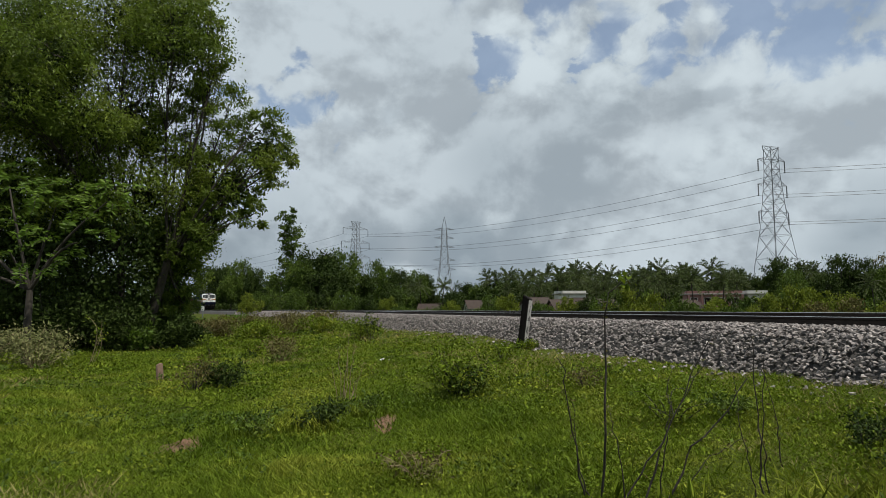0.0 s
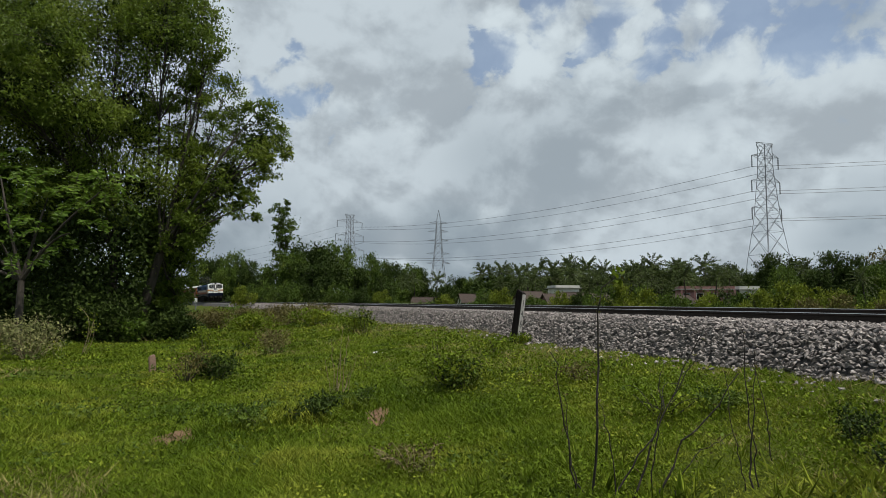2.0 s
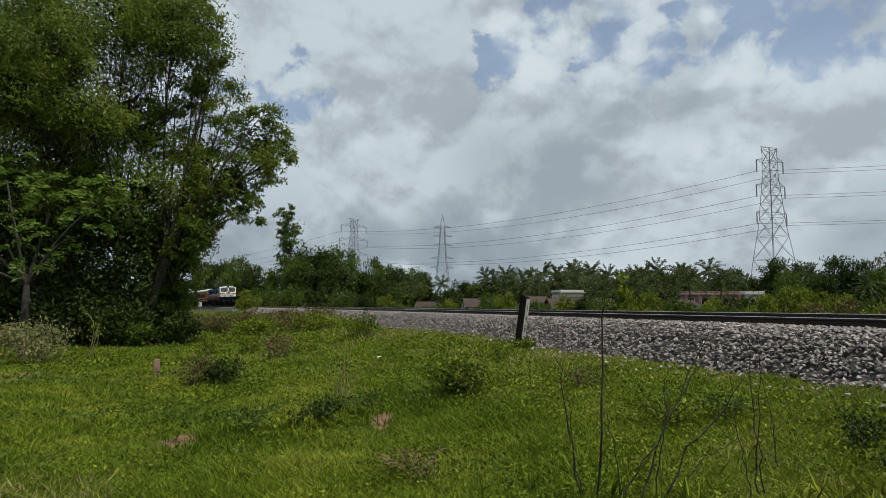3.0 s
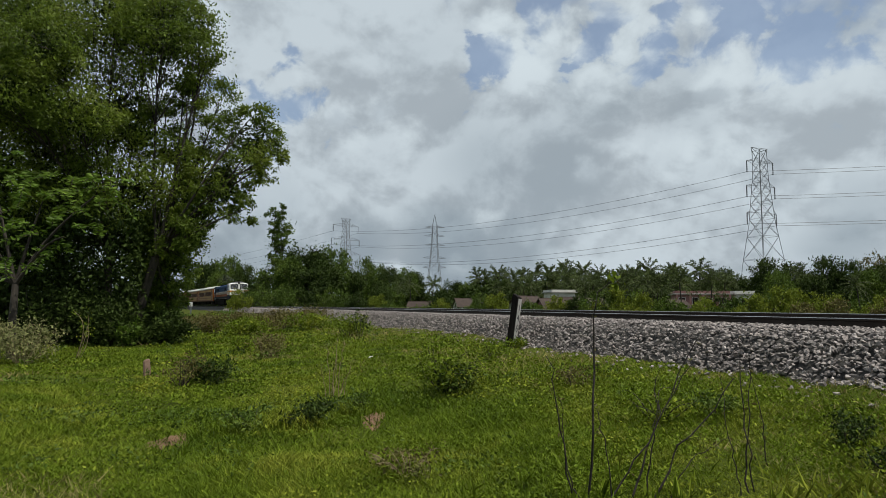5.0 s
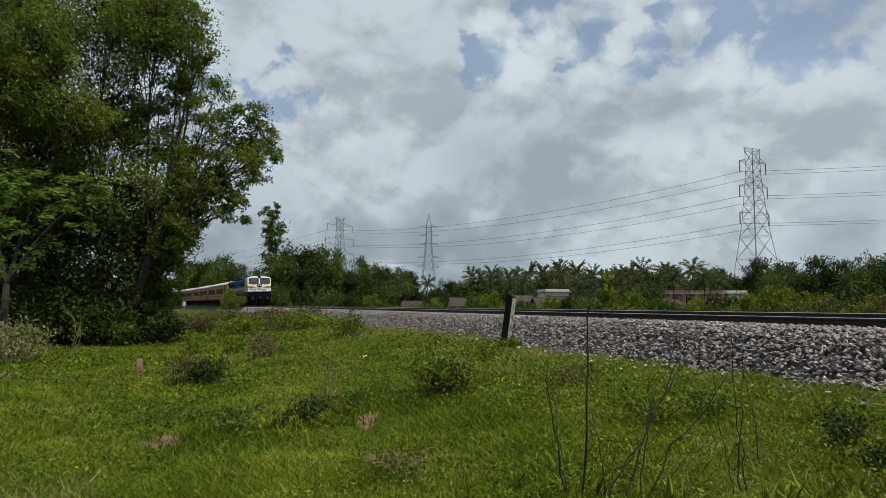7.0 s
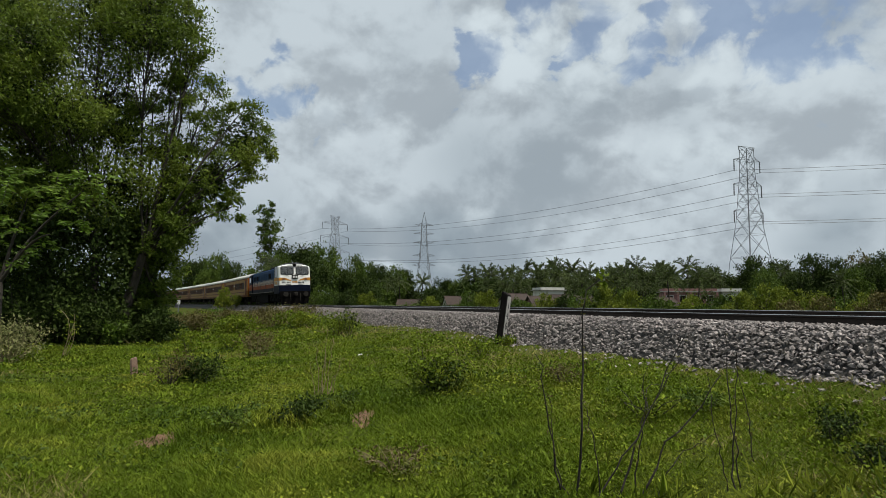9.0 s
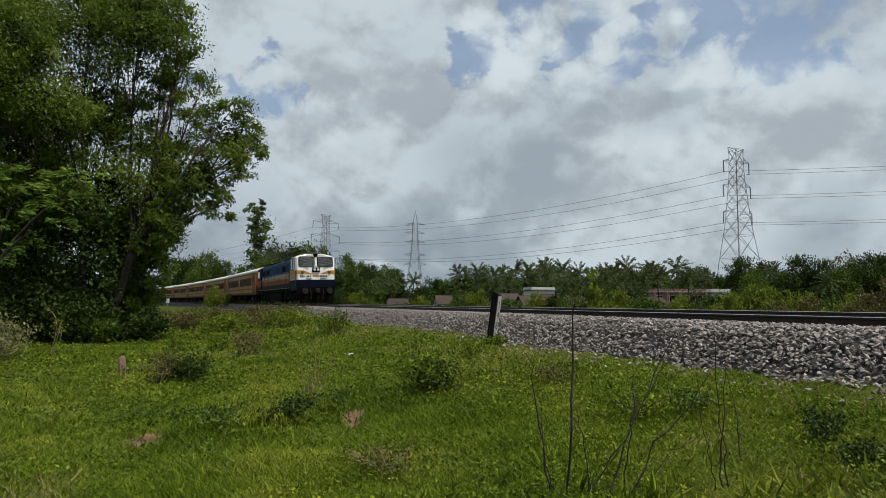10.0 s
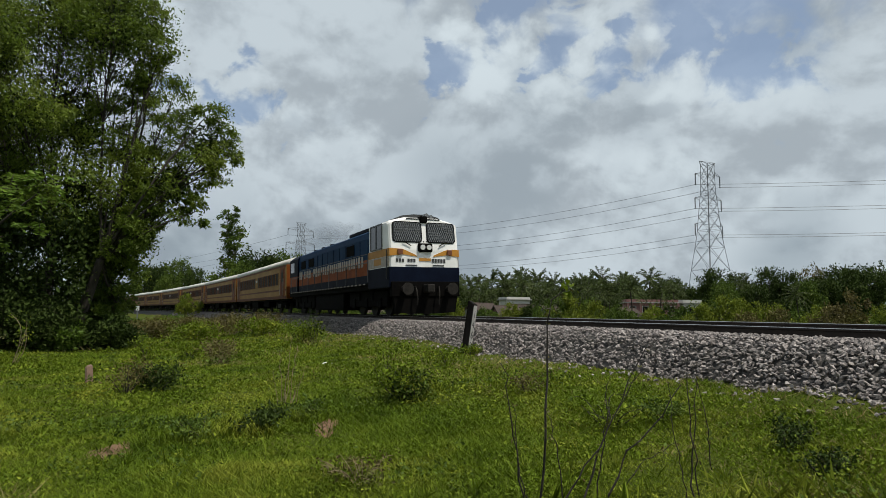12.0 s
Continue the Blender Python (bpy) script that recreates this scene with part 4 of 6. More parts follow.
def build_big_tree():
    # the lower masses stand back under the overhang
    lobes = [(l[0], l[1] + (0.9 if l[2] < 7 and l[0] < 2.6 else 0), *l[2:]) for l in BIG_TREE_LOBES]
    rng = np.random.RandomState(41)
    bark, crown = tree_meshes("tree", rng, lobes, 255000, 0.135, M["leaf_big"], 0.20, 3.6, clumps=52, spread=0.165,
                              stems=[(0, 0), (-1.2, 0.5), (1.0, -0.3), (-2.6, 0.2)], aspect=0.40, hollow=0.3, twig=0.008)
    tree = plant("tree", (bark, crown), pose(-13.45, 26.0, on_ground(-13.45, 26.0)), "tall spreading broadleaf tree with a dense dark green crown", "tree")
    # the inner leaves of the crown, its shade put into their darker colour
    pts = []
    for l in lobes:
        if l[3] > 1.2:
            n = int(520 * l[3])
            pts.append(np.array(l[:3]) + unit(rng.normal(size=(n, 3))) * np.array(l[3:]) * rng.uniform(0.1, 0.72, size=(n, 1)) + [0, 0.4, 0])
    # boxes of dark leaves that paint the shaded hollow below the crown
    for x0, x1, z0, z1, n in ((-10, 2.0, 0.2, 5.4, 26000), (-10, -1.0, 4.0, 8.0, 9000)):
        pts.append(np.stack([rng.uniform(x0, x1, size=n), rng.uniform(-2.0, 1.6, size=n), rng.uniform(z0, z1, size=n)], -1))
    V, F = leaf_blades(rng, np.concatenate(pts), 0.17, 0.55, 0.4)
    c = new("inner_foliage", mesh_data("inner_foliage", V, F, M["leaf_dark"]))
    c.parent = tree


build_big_tree()


def build_front_tree():
    """A smaller tree before the big one, with long drooping feathered leaves."""
    rng = np.random.RandomState(43)
    lobes = [(0.6, 0, 4.7, 1.5, 1.1, 0.9), (-1.0, 0.2, 5.4, 1.4, 1.1, 0.9), (1.5, -0.3, 3.6, 1.2, 1.0, 0.8), (-0.3, -0.6, 3.3, 1.5, 1.0, 0.9), (-2.4, 0, 4.4, 1.6, 1.2, 1.1),
             (2.1, 0.1, 4.9, 0.9, 0.8, 0.7), (-3.2, 0.2, 3.0, 1.2, 0.9, 0.7)]
    bark, V, F, n = Heap(), [], [], 0
    bark.add(*tube(limb(rng, (0, 0, -0.1), (-0.1, 0.1, 2.2), 6, 0.05), np.linspace(0.13, 0.09, 6), 8))
    for l in lobes:
        c, r = np.array(l[:3]), np.array(l[3:])
        main = limb(rng, (-0.1, 0.1, 2.2), c, 6)
        bark.add(*tube(main, np.linspace(0.06, 0.02, 6), 5))
        for _ in range(18):
            d = unit(rng.normal(size=3) + [0, -0.25, 0.55])
            p = c + d * r * rng.uniform(0.55, 1.05)
            out = unit(d * [1, 1, 0.3] + 0.5 * rng.normal(size=3) * [1, 1, 0.4])
            ln, k = rng.uniform(0.45, 0.8), 9
            t = np.linspace(0.08, 1, k)[:, None]
            rib = p + out * ln * t + np.array([0, 0, -1.0]) * ln * 0.42 * t ** 2
            side = unit(np.cross(out, [0, 0, 1.0]))
            bark.add(*tube(rib[[0, 4, 8]], [0.008, 0.006, 0.003], 3))
            for sg in (1, -1):
                along = np.repeat((side * sg + out * 0.45 + [0, 0, -0.15])[None], k, 0)
                v, f = leaf_blades(rng, rib, 0.19, 0.40, along=along, jitter=0.15)
                V.append(v)
                F.append(f + n)
                n += len(v)
    plant("tree", (bark.mesh("trunk", M["bark"], True), mesh_data("crown", np.concatenate(V), np.concatenate(F), M["leaf_front"])),
          pose(-12.3, 18.6, on_ground(-12.3, 18.6)), "young tree with bright drooping feathery leaves before the big tree", "tree")


build_front_tree()


def build_far_trees():
    rng = np.random.RandomState(51)
    kinds = {}
    for kd, mat, n in (("dark", "leaf_dark", 12500), ("mid", "leaf_mid", 12500), ("tall", "leaf_mid", 9000), ("tan", "leaf_brown", 4500)):
        kinds[kd] = []
        for v in range(1 if kd in ("tall", "tan") else 3):
            if kd == "tall":
                lobes = [(rng.uniform(-0.8, 0.8), rng.uniform(-.6, .6), z, w, w, 1.5) for z, w in ((4, 1.7), (6, 2.0), (8, 2.1), (9.6, 1.9), (11.2, 1.4), (13.0, 1.1), (14.4, 1.5), (15.8, 1.3), (17.0, 0.9))]
            else:
                lobes = [(0, 0, 5.5, 2.6, 2.4, 2.4)]
                for i in range(8):
                    a = rng.uniform(0, 6.28)
                    rr = rng.uniform(1.2, 2.9)
                    lobes.append((rr * math.cos(a), rr * math.sin(a), rng.uniform(1.2, 8.3 - rr), *(rng.uniform(1.1, 1.9, size=2)), rng.uniform(0.9, 1.5)))
            kinds[kd].append(tree_meshes("tree", rng, lobes, n, 0.26, M[mat], 0.16, 1.4, clumps=24, spread=0.19, aspect=0.65, twig=0.015, hollow=0.5))
    words = {"dark": "dark green broadleaf tree in the woods beyond the line", "mid": "mid-green broadleaf tree in the woods beyond the line",
             "tall": "slender tall tree rising over the woods", "tan": "pale half-bare tree standing over the thicket"}
    for i, (kd, x, y, h, w) in enumerate(FAR_TREES):
        me = kinds[kd][i % len(kinds[kd])]
        sx = w / 2.7 if kd == "tall" else max(w / 6.4, 0.72 * h / 8.6)
        h *= 1.13 if x > 40 else 1.12
        m = pose(x, y, on_ground(x, y, -0.1), 0, 0, rng.uniform(0, 360)) @ Matrix.Diagonal((sx, sx, h / 18.2 if kd == "tall" else h / 8.6, 1))
        plant("tree", me, m, words[kd], "tree", "trees beyond the line")
    bushes = {}
    for kd, mat in (("mid", "leaf_mid"), ("lime", "leaf_lime"), ("dark", "leaf_dark"), ("brown", "leaf_brown")):
        bushes[kd] = []
        for v in range(2):
            lobes = []
            for _ in range(9):
                a, rr = rng.uniform(0, 6.28), rng.uniform(0, 1.3)
                lobes.append((rr * math.cos(a), rr * math.sin(a), rng.uniform(0.35, 1.75 - 0.4 * rr), *(rng.uniform(0.45, 0.8, size=2)), rng.uniform(0.35, 0.6)))
            bushes[kd].append(tree_meshes("bush", rng, lobes, 6000, 0.11, M[mat], 0.05, 0.3, clumps=13, spread=0.20, aspect=0.5, twig=0.008))
    bw = {"mid": "leafy green bush beside the railway bank", "lime": "bright yellow-green bush beside the railway bank",
          "dark": "dark green bush beside the railway bank", "brown": "brownish straggling bush beside the railway bank"}
    for i, (kd, x, y, h, w) in enumerate(FAR_BUSHES):
        h *= 1.32 if 6 < x < 34 and y > 50 else 1.0
        sx = max(w / 3.0, 0.7 * h / 2.1)
        m = pose(x, y, on_ground(x, y, -0.05), 0, 0, rng.uniform(0, 360)) @ Matrix.Diagonal((sx, sx, h / 2.1, 1))
        plant("bush", bushes[kd][i % 2], m, bw[kd], "bush", "bushes beyond the line")


build_far_trees()


def palm_meshes(rng, H):
    bark = Heap()
    p = limb(rng, (0, 0, -0.2), (rng.uniform(-0.8, 0.8), rng.uniform(-.5, .5), H), 9, 0.05)
    bark.add(*tube(p, np.linspace(0.20, 0.12, 9), 7))
    V, F, n = [], [], 0
    for i in range(27):
        a, up = i * 2.4 + rng.uniform(-.3, .3), rng.uniform(-0.55, 1.35)
        out = np.array([math.cos(a) * math.cos(up), math.sin(a) * math.cos(up), math.sin(up)])
        ln, k = rng.uniform(3.7, 4.7), 26
        t = np.linspace(0.1, 1, k)[:, None]
        rib = p[-1] + out * ln * t + np.array([0, 0, -1.0]) * ln * 0.40 * t ** 2
        bark.add(*tube(rib[[0, 6, 12, 18, 25]], np.linspace(0.05, 0.015, 5), 3))
        side = unit(np.cross(out, [0, 0, 1.0]) + 1e-3)
        for sg in (1, -1):
            along = np.repeat((side * sg * 1.0 + out * 0.5 + [0, 0, -0.35])[None], k, 0)
            v, f = leaf_blades(rng, rib, 0.46, 0.38, along=along, jitter=0.12)
            V.append(v)
            F.append(f + n)
            n += len(v)
    return bark.mesh("trunk", M["bark"], True), mesh_data("crown", np.concatenate(V), np.concatenate(F), M["palm"])


def build_palms():
    rng = np.random.RandomState(61)
    forms = [palm_meshes(rng, 8.5) for _ in range(4)]
    for i, (x, y, h) in enumerate(PALMS):
        k = (h + rng.uniform(-0.2, 0.9)) / 10.4
        plant("coconut_palm", forms[i % 4], pose(x, y, on_ground(x, y), 0, 0, rng.uniform(0, 360)) @ Matrix.Diagonal((k * 0.8, k * 0.8, k, 1)),
              "tall coconut palm over the village roofs", "palm tree", "coconut palms")


build_palms()


def build_far_woods():
    """The unbroken wood behind the village and the line."""
    rng = np.random.RandomState(67)
    pts = []
    for _ in range(1150):
        b, y = rng.uniform(-0.42, 0.92), rng.uniform(180, 270)
        low = y < 205 and not 0.04 < b < 0.55
        top = (11.3 + 1.6 * math.sin(b * 21) + 1.3 * math.sin(b * 47 + 1)) * (y / 215) * (0.72 if -0.05 < b < 0.06 else 1) * rng.uniform(0.75, 1.1) * (0.6 if low else 1)
        r = rng.uniform(1.6, 3.4)
        c = np.array([b * y, y, -2.6 + top * rng.uniform(0.06, 0.86)])
        pts.append(c + unit(rng.normal(size=(105, 3))) * rng.uniform(0.6, 1.0, size=(105, 1)) * [r, r, r * 0.75])
    # the thicket between the palms and the village
    for _ in range(700):
        b, y = rng.uniform(0.06, 0.50), rng.uniform(172, 192)
        r = rng.uniform(1.3, 2.6)
        c = np.array([b * y, y, -2.6 + rng.uniform(0.3, 9.6) * y / 180])
        pts.append(c + unit(rng.normal(size=(90, 3))) * rng.uniform(0.6, 1.0, size=(90, 1)) * [r, r, r * 0.75])
    V, F = leaf_blades(rng, np.concatenate(pts), 0.85, 0.6, 0.2)
    tagged(piece("far_woods", V, F, M["leaf_dark"]), "distant dark green wood behind the village", "woods", kind="stuff")


build_far_woods()


# ---------------------------------------------------------------- power line
def pylon(x, y, turn, H, base, arms, spike, label):
    """A lattice tower: four tapering legs, braces and cross-arms. arms: height, half length, hang."""
    ob = thing("pylon", pose(x, y, on_ground(x, y), 0, 0, turn), label, "pylon", "pylons")

    def half(z):
        return base * float(np.interp(z / H, [0, 0.31, 0.56, 0.84, 1], [0.5, 0.38, 0.235, 0.14, 0.125]))

    levels = [0]
    while levels[-1] < H - 1.2:
        levels.append(levels[-1] + max(1.9, half(levels[-1]) * 2 * 0.9))
    levels[-1] = H
    t = 0.003 * base + 0.055
    for sx in (1, -1):
        for sy in (1, -1):
            bm = bmesh.new()
            for a, b in ((0, 0.31 * H), (0.31 * H, 0.56 * H), (0.56 * H, 0.84 * H), (0.84 * H, H)):
                bar(bm, (sx * half(a), sy * half(a), a - (0.4 if a == 0 else 0)), (sx * half(b), sy * half(b), b), t * 1.5)
            part("leg", bm, M["steel"], ob)
    for k in range(4):
        for a, b in zip(levels[:-1], levels[1:]):
            ha, hb = half(a), half(b)
            c = [(1, 1), (-1, 1), (-1, -1), (1, -1)]
            (x0, y0), (x1, y1) = c[k], c[(k + 1) % 4]
            part("brace", bar(bmesh.new(), (x0 * ha, y0 * ha, a), (x1 * hb, y1 * hb, b), t * 0.8), M["steel"], ob)
            part("brace", bar(bmesh.new(), (x1 * ha, y1 * ha, a), (x0 * hb, y0 * hb, b), t * 0.8), M["steel"], ob)
            part("strut", bar(bmesh.new(), (x0 * hb, y0 * hb, b), (x1 * hb, y1 * hb, b), t * 0.7), M["steel"], ob)
    for z, ln, hang in arms:
        for s in (1, -1):
            bm = bmesh.new()
            h, hz = half(z), max(1.0, ln * 0.22)
            h2 = half(z + hz)
            tip = (s * ln, 0, z + hz * 0.25)
            for sy in (1, -1):
                bar(bm, (s * h, sy * h, z), tip, t * 0.9)
                bar(bm, (s * h2, sy * h2, z + hz), tip, t * 0.9)
                q = 0.5
                mid = (s * (h + (ln - h) * q), sy * h * (1 - q), z + hz * 0.25 * q)
                bar(bm, (s * h2, sy * h2, z + hz), mid, t * 0.6)
            arm = part("cross_arm", bm, M["steel"], ob)
            if hang:
                cy = bmesh.new()
                for i in range(7):
                    zc = z + hz * 0.25 - hang * (i + 0.5) / 7
                    cyl(cy, 0.16, hang / 11, pose(s * ln, 0, zc), 8)
                bar(cy, (s * ln, 0, z + hz * 0.25), (s * ln, 0, z + hz * 0.25 - hang), 0.08)
                part("insulator", cy, M["wire"], arm)
    bm = bmesh.new()
    h = half(H)
    if spike:
        for sx in (1, -1):
            for sy in (1, -1):
                bar(bm, (sx * h, sy * h, H), (0, 0, H + spike), t)
    else:
        for s in (1, -1):
            for sy in (1, -1):
                bar(bm, (s * h, sy * h, H - 1.4), (s * (h + 1.6), 0, H + 0.7), t)
                bar(bm, (s * h, sy * h, H), (s * (h + 1.6), 0, H + 0.7), t)
        bar(bm, (-(h + 1.6), 0, H + 0.7), (h + 1.6, 0, H + 0.7), t)
    part("peak", bm, M["steel"], ob)
    return ob


PYLON_A, PYLON_C, PYLON_B = (86.0, 160.0), (-42.4, 300.0), (0.6, 285.0)
ARMS_A = [(27.6, 4.9, 3.2), (34.8, 4.7, 3.2), (41.4, 4.4, 3.2)]
ARMS_C = [(27.6, 8.6, 3.2), (34.8, 8.0, 3.2), (41.4, 7.2, 3.2)]
pylon(*PYLON_A, 18, 44.6, 9.4, ARMS_A, 0, "steel lattice pylon with three pairs of cross-arms and hanging insulators")
pylon(*PYLON_C, 42, 44.6, 9.4, ARMS_C, 0, "distant steel lattice pylon with wide cross-arms")
pylon(*PYLON_B, 8, 40.0, 8.6, [(20.6, 5.4, 0), (25.0, 5.2, 0), (31.0, 4.8, 0), (35.2, 4.7, 0), (39.2, 4.4, 0)], 5.6, "distant steel lattice pylon with a pointed peak and five arms")


def build_wires():
    for (z, la, hang), (_, lc, _) in zip(ARMS_A, ARMS_C):
        for s in (1, -1):
            za = on_ground(*PYLON_A) + z + 0.25 - hang + 0.2
            a = (PYLON_A[0] + s * la * math.cos(radians(18)), PYLON_A[1] + s * la * math.sin(radians(18)), za)
            zc = on_ground(*PYLON_C) + z + 0.25 - hang + 0.2
            b = (PYLON_C[0] + s * lc * math.cos(radians(42)), PYLON_C[1] + s * lc * math.sin(radians(42)), zc)
            e = (300 + s * la, 118, za + 13)
            g = (b[0] - 260, b[1] + 250, zc - 4)
            for p, q, sag in ((a, b, 5.0), (a, e, 3.0), (b, g, 8.0)):
                t = np.linspace(0, 1, 28)[:, None]
                pts = np.array(p) + (np.array(q) - np.array(p)) * t - np.array([0, 0, 1.0]) * (4 * sag * t * (1 - t))
                w = piece("power_cable", *tube(pts, np.full(28, 0.045), 4), M["wire"])
                tagged(w, "thin dark high-voltage cable strung between the pylons", "power cable", "power cables")


build_wires()


# ---------------------------------------------------------------- village beyond the line
def house(x, y, turn, w, d, h, roof, wall, label, storeys=1, wins=3, balcony=False):
    z = on_ground(x, y)
    ob = thing("house", pose(x, y, z, 0, 0, turn), label, "house", "village houses")
    part("wall", boxed(-w / 2, w / 2, -d / 2, d / 2, -0.2, h), M[wall], ob)
    if roof == "flat":
        part("roof", boxed(-w / 2 - 0.35, w / 2 + 0.35, -d / 2 - 0.35, d / 2 + 0.35, h, h + 0.18, bevel=0.03), M["grey_wall"], ob, "weathered flat concrete roof")
        for s in (1, -1):
            part("parapet", boxed(s * w / 2 - 0.08, s * w / 2 + 0.08, -d / 2, d / 2, h + 0.18, h + 0.6), M[wall], ob)
        part("parapet", boxed(-w / 2, w / 2, -d / 2 - 0.08, -d / 2 + 0.08, h + 0.18, h + 0.6), M[wall], ob)
    else:
        rise = d * 0.34
        for s in (1, -1):
            a = math.atan2(rise, d / 2)
            ln = math.hypot(rise, d / 2) + 0.5
            bm = boxed(-w / 2 - 0.4, w / 2 + 0.4, -ln / 2, ln / 2, -0.06, 0.06)
            bm.transform(pose(0, s * (d / 4 + 0.12), h + rise / 2 - 0.05, -s * math.degrees(a), 0, 0))
            part("roof", bm, M["tile_roof"], ob, "weathered brown tiled roof")
        for s in (1, -1):
            bm = bmesh.new()
            v = [bm.verts.new(p) for p in ((s * w / 2, -d / 2, h), (s * w / 2, d / 2, h), (s * w / 2, 0, h + rise - 0.1))]
            v2 = [bm.verts.new((p.co.x - s * 0.15, p.co.y, p.co.z)) for p in v]
            bm.faces.new(v), bm.faces.new(v2[::-1])
            for i in range(3):
                bm.faces.new((v[i], v[(i + 1) % 3], v2[(i + 1) % 3], v2[i]))
            bmesh.ops.recalc_face_normals(bm, faces=bm.faces)
            part("gable", bm, M[wall], ob)
    sh = h / storeys
    for st in range(storeys):
        for i in range(wins):
            cx = -w / 2 + w * (i + 0.5) / wins
            z0 = st * sh + 0.9
            if st == 0 and i == wins // 2:
                part("door", boxed(cx - 0.5, cx + 0.5, -d / 2 - 0.04, -d / 2 + 0.02, 0, 2.0), M["coach_brown"], ob, "brown door")
                continue
            wn = part("window", boxed(cx - 0.55, cx + 0.55, -d / 2 - 0.05, -d / 2 + 0.02, z0, z0 + 1.15), M["white_wall"], ob)
            part("pane", boxed(cx - 0.46, cx + 0.46, -d / 2 - 0.06, -d / 2 - 0.03, z0 + 0.08, z0 + 1.07), M["window_dark"], wn)
        if balcony and st:
            part("balcony", boxed(-w / 2, w / 2, -d / 2 - 1.3, -d / 2, st * sh - 0.15, st * sh + 0.02), M["white_wall"], ob)
            for i in range(5):
                cx = -w / 2 + 0.15 + (w - 0.3) * i / 4
                part("column", boxed(cx - 0.12, cx + 0.12, -d / 2 - 1.25, -d / 2 - 1.0, -0.2, h), M[wall], ob)
            part("railing", boxed(-w / 2, w / 2, -d / 2 - 1.28, -d / 2 - 1.2, st * sh + 0.02, st * sh + 0.85), M["pink_wall"], ob)
    return ob


house(24.6, 121, 8, 4.6, 5.0, 5.6, "flat", "white_wall", "small two-storey white house with a flat roof among palms", 2, 2)
house(15.2, 101, 34, 4.2, 4.4, 2.8, "tile", "grey_wall", "low house under a weathered brown tiled roof")
house(22.4, 104, -38, 4.4, 4.6, 2.8, "tile", "grey_wall", "low house under a weathered brown tiled roof")
house(18.6, 98, 12, 3.4, 4.2, 2.5, "tile", "pink_wall", "low pink house under a brown tiled roof")
house(28.0, 108, 40, 4.2, 4.6, 2.8, "tile", "grey_wall", "low house under a weathered brown tiled roof")
house(43.0, 100, -14, 8.0, 5.5, 5.0, "flat", "pink_wall", "two-storey pink plastered house with a columned balcony", 2, 4, True)
house(48.8, 98, -14, 2.8, 4.8, 5.0, "flat", "white_wall", "narrow white annexe beside the pink house", 2, 1)
house(37.6, 96, 30, 3.4, 4.0, 2.7, "tile", "pink_wall", "low pink house with a tiled roof")
house(44.5, 88, -14, 9.0, 1.0, 2.4, "flat", "grey_wall", "long low grey outbuilding before the pink house", 1, 3)
house(8.5, 150, 12, 6.0, 5.5, 2.9, "tile", "white_wall", "pale house under a tiled roof behind the trees")
house(-2.5, 118, -8, 3.6, 3.2, 2.2, "tile", "white_wall", "small pale house hidden in the bushes")


# ---------------------------------------------------------------- plants on the near side
def shrub(name, seed, x, y, w, h, leaves, size, mat, label, stems=7, stem_mat="stalk", aspect=0.5, base=0.1, hollow=0.3):
    """A many-stemmed shrub: thin stems from the foot, small leaves along their upper parts."""
    rng = np.random.RandomState(seed)
    ob = thing(name, pose(x, y, on_ground(x, y)), label, "shrub" if name == "shrub" else "weed")
    pts = []
    for i in range(stems):
        a, rr = rng.uniform(0, 6.283), w / 2 * rng.uniform(0.25, 1.0) ** 0.7
        tip = np.array([rr * math.cos(a), rr * math.sin(a), h * rng.uniform(0.6, 1.0) * (1 - 0.35 * (2 * rr / w) ** 2)])
        p = limb(rng, (tip[0] * 0.15, tip[1] * 0.15, -0.03), tip, 7, 0.2)
        piece("stem", *tube(p, np.linspace(0.009, 0.003, 7) * (0.6 + 0.4 * h), 5), M[stem_mat], ob)
        n = leaves // stems
        t = rng.uniform(base, 1.0, size=n) ** 0.75 * 6
        lo = np.floor(t).astype(int).clip(0, 5)
        q = p[lo] + (p[lo + 1] - p[lo]) * (t - lo)[:, None]
        pts.append(q + rng.normal(size=(n, 3)) * [w * 0.10, w * 0.10, h * 0.09])
    q = np.concatenate(pts)
    q[:, 2] = np.maximum(q[:, 2], 0.015)
    piece("foliage", *leaf_blades(rng, q, size, aspect, 0.0), M[mat], ob)
    return ob


shrub("shrub", 1, 0.25, 9.45, 1.15, 0.82, 1500, 0.055, "weed", "sparse leafy shrub with a dark hollow heart in the grass", 16, "stem")
shrub("shrub", 2, 0.42, 9.25, 0.7, 0.5, 500, 0.05, "leaf_mid", "low shrub with small leaves in the grass", 9, "stem")
# added core: the hollow shade of the first shrub, put into dark leaves
shrub("shrub", 24, 0.30, 9.42, 0.55, 0.55, 700, 0.06, "leaf_dark", "added core of dark leaves painting the shade inside a shrub", 10, "stem")
shrub("shrub", 3, -4.35, 12.5, 0.85, 0.58, 1100, 0.06, "leaf_dark", "small dark-leaved shrub in the grass", 9, "stem")
shrub("shrub", 4, -4.75, 12.1, 0.9, 0.72, 600, 0.055, "leaf_brown", "brownish straggling shrub in the grass", 12, "stem")
shrub("shrub", 5, -4.67, 18.0, 1.3, 0.85, 900, 0.07, "leaf_brown", "rounded brownish thin-stemmed bush", 26, "stalk")
shrub("shrub", 6, -3.1, 23.4, 1.5, 1.05, 1300, 0.085, "weed", "leafy green shrub on the rising bank", 14, "stem")
shrub("shrub", 7, -2.6, 22.6, 0.5, 1.35, 130, 0.09, "leaf_dark", "upright dark-stemmed weed on the bank", 3, "stem")
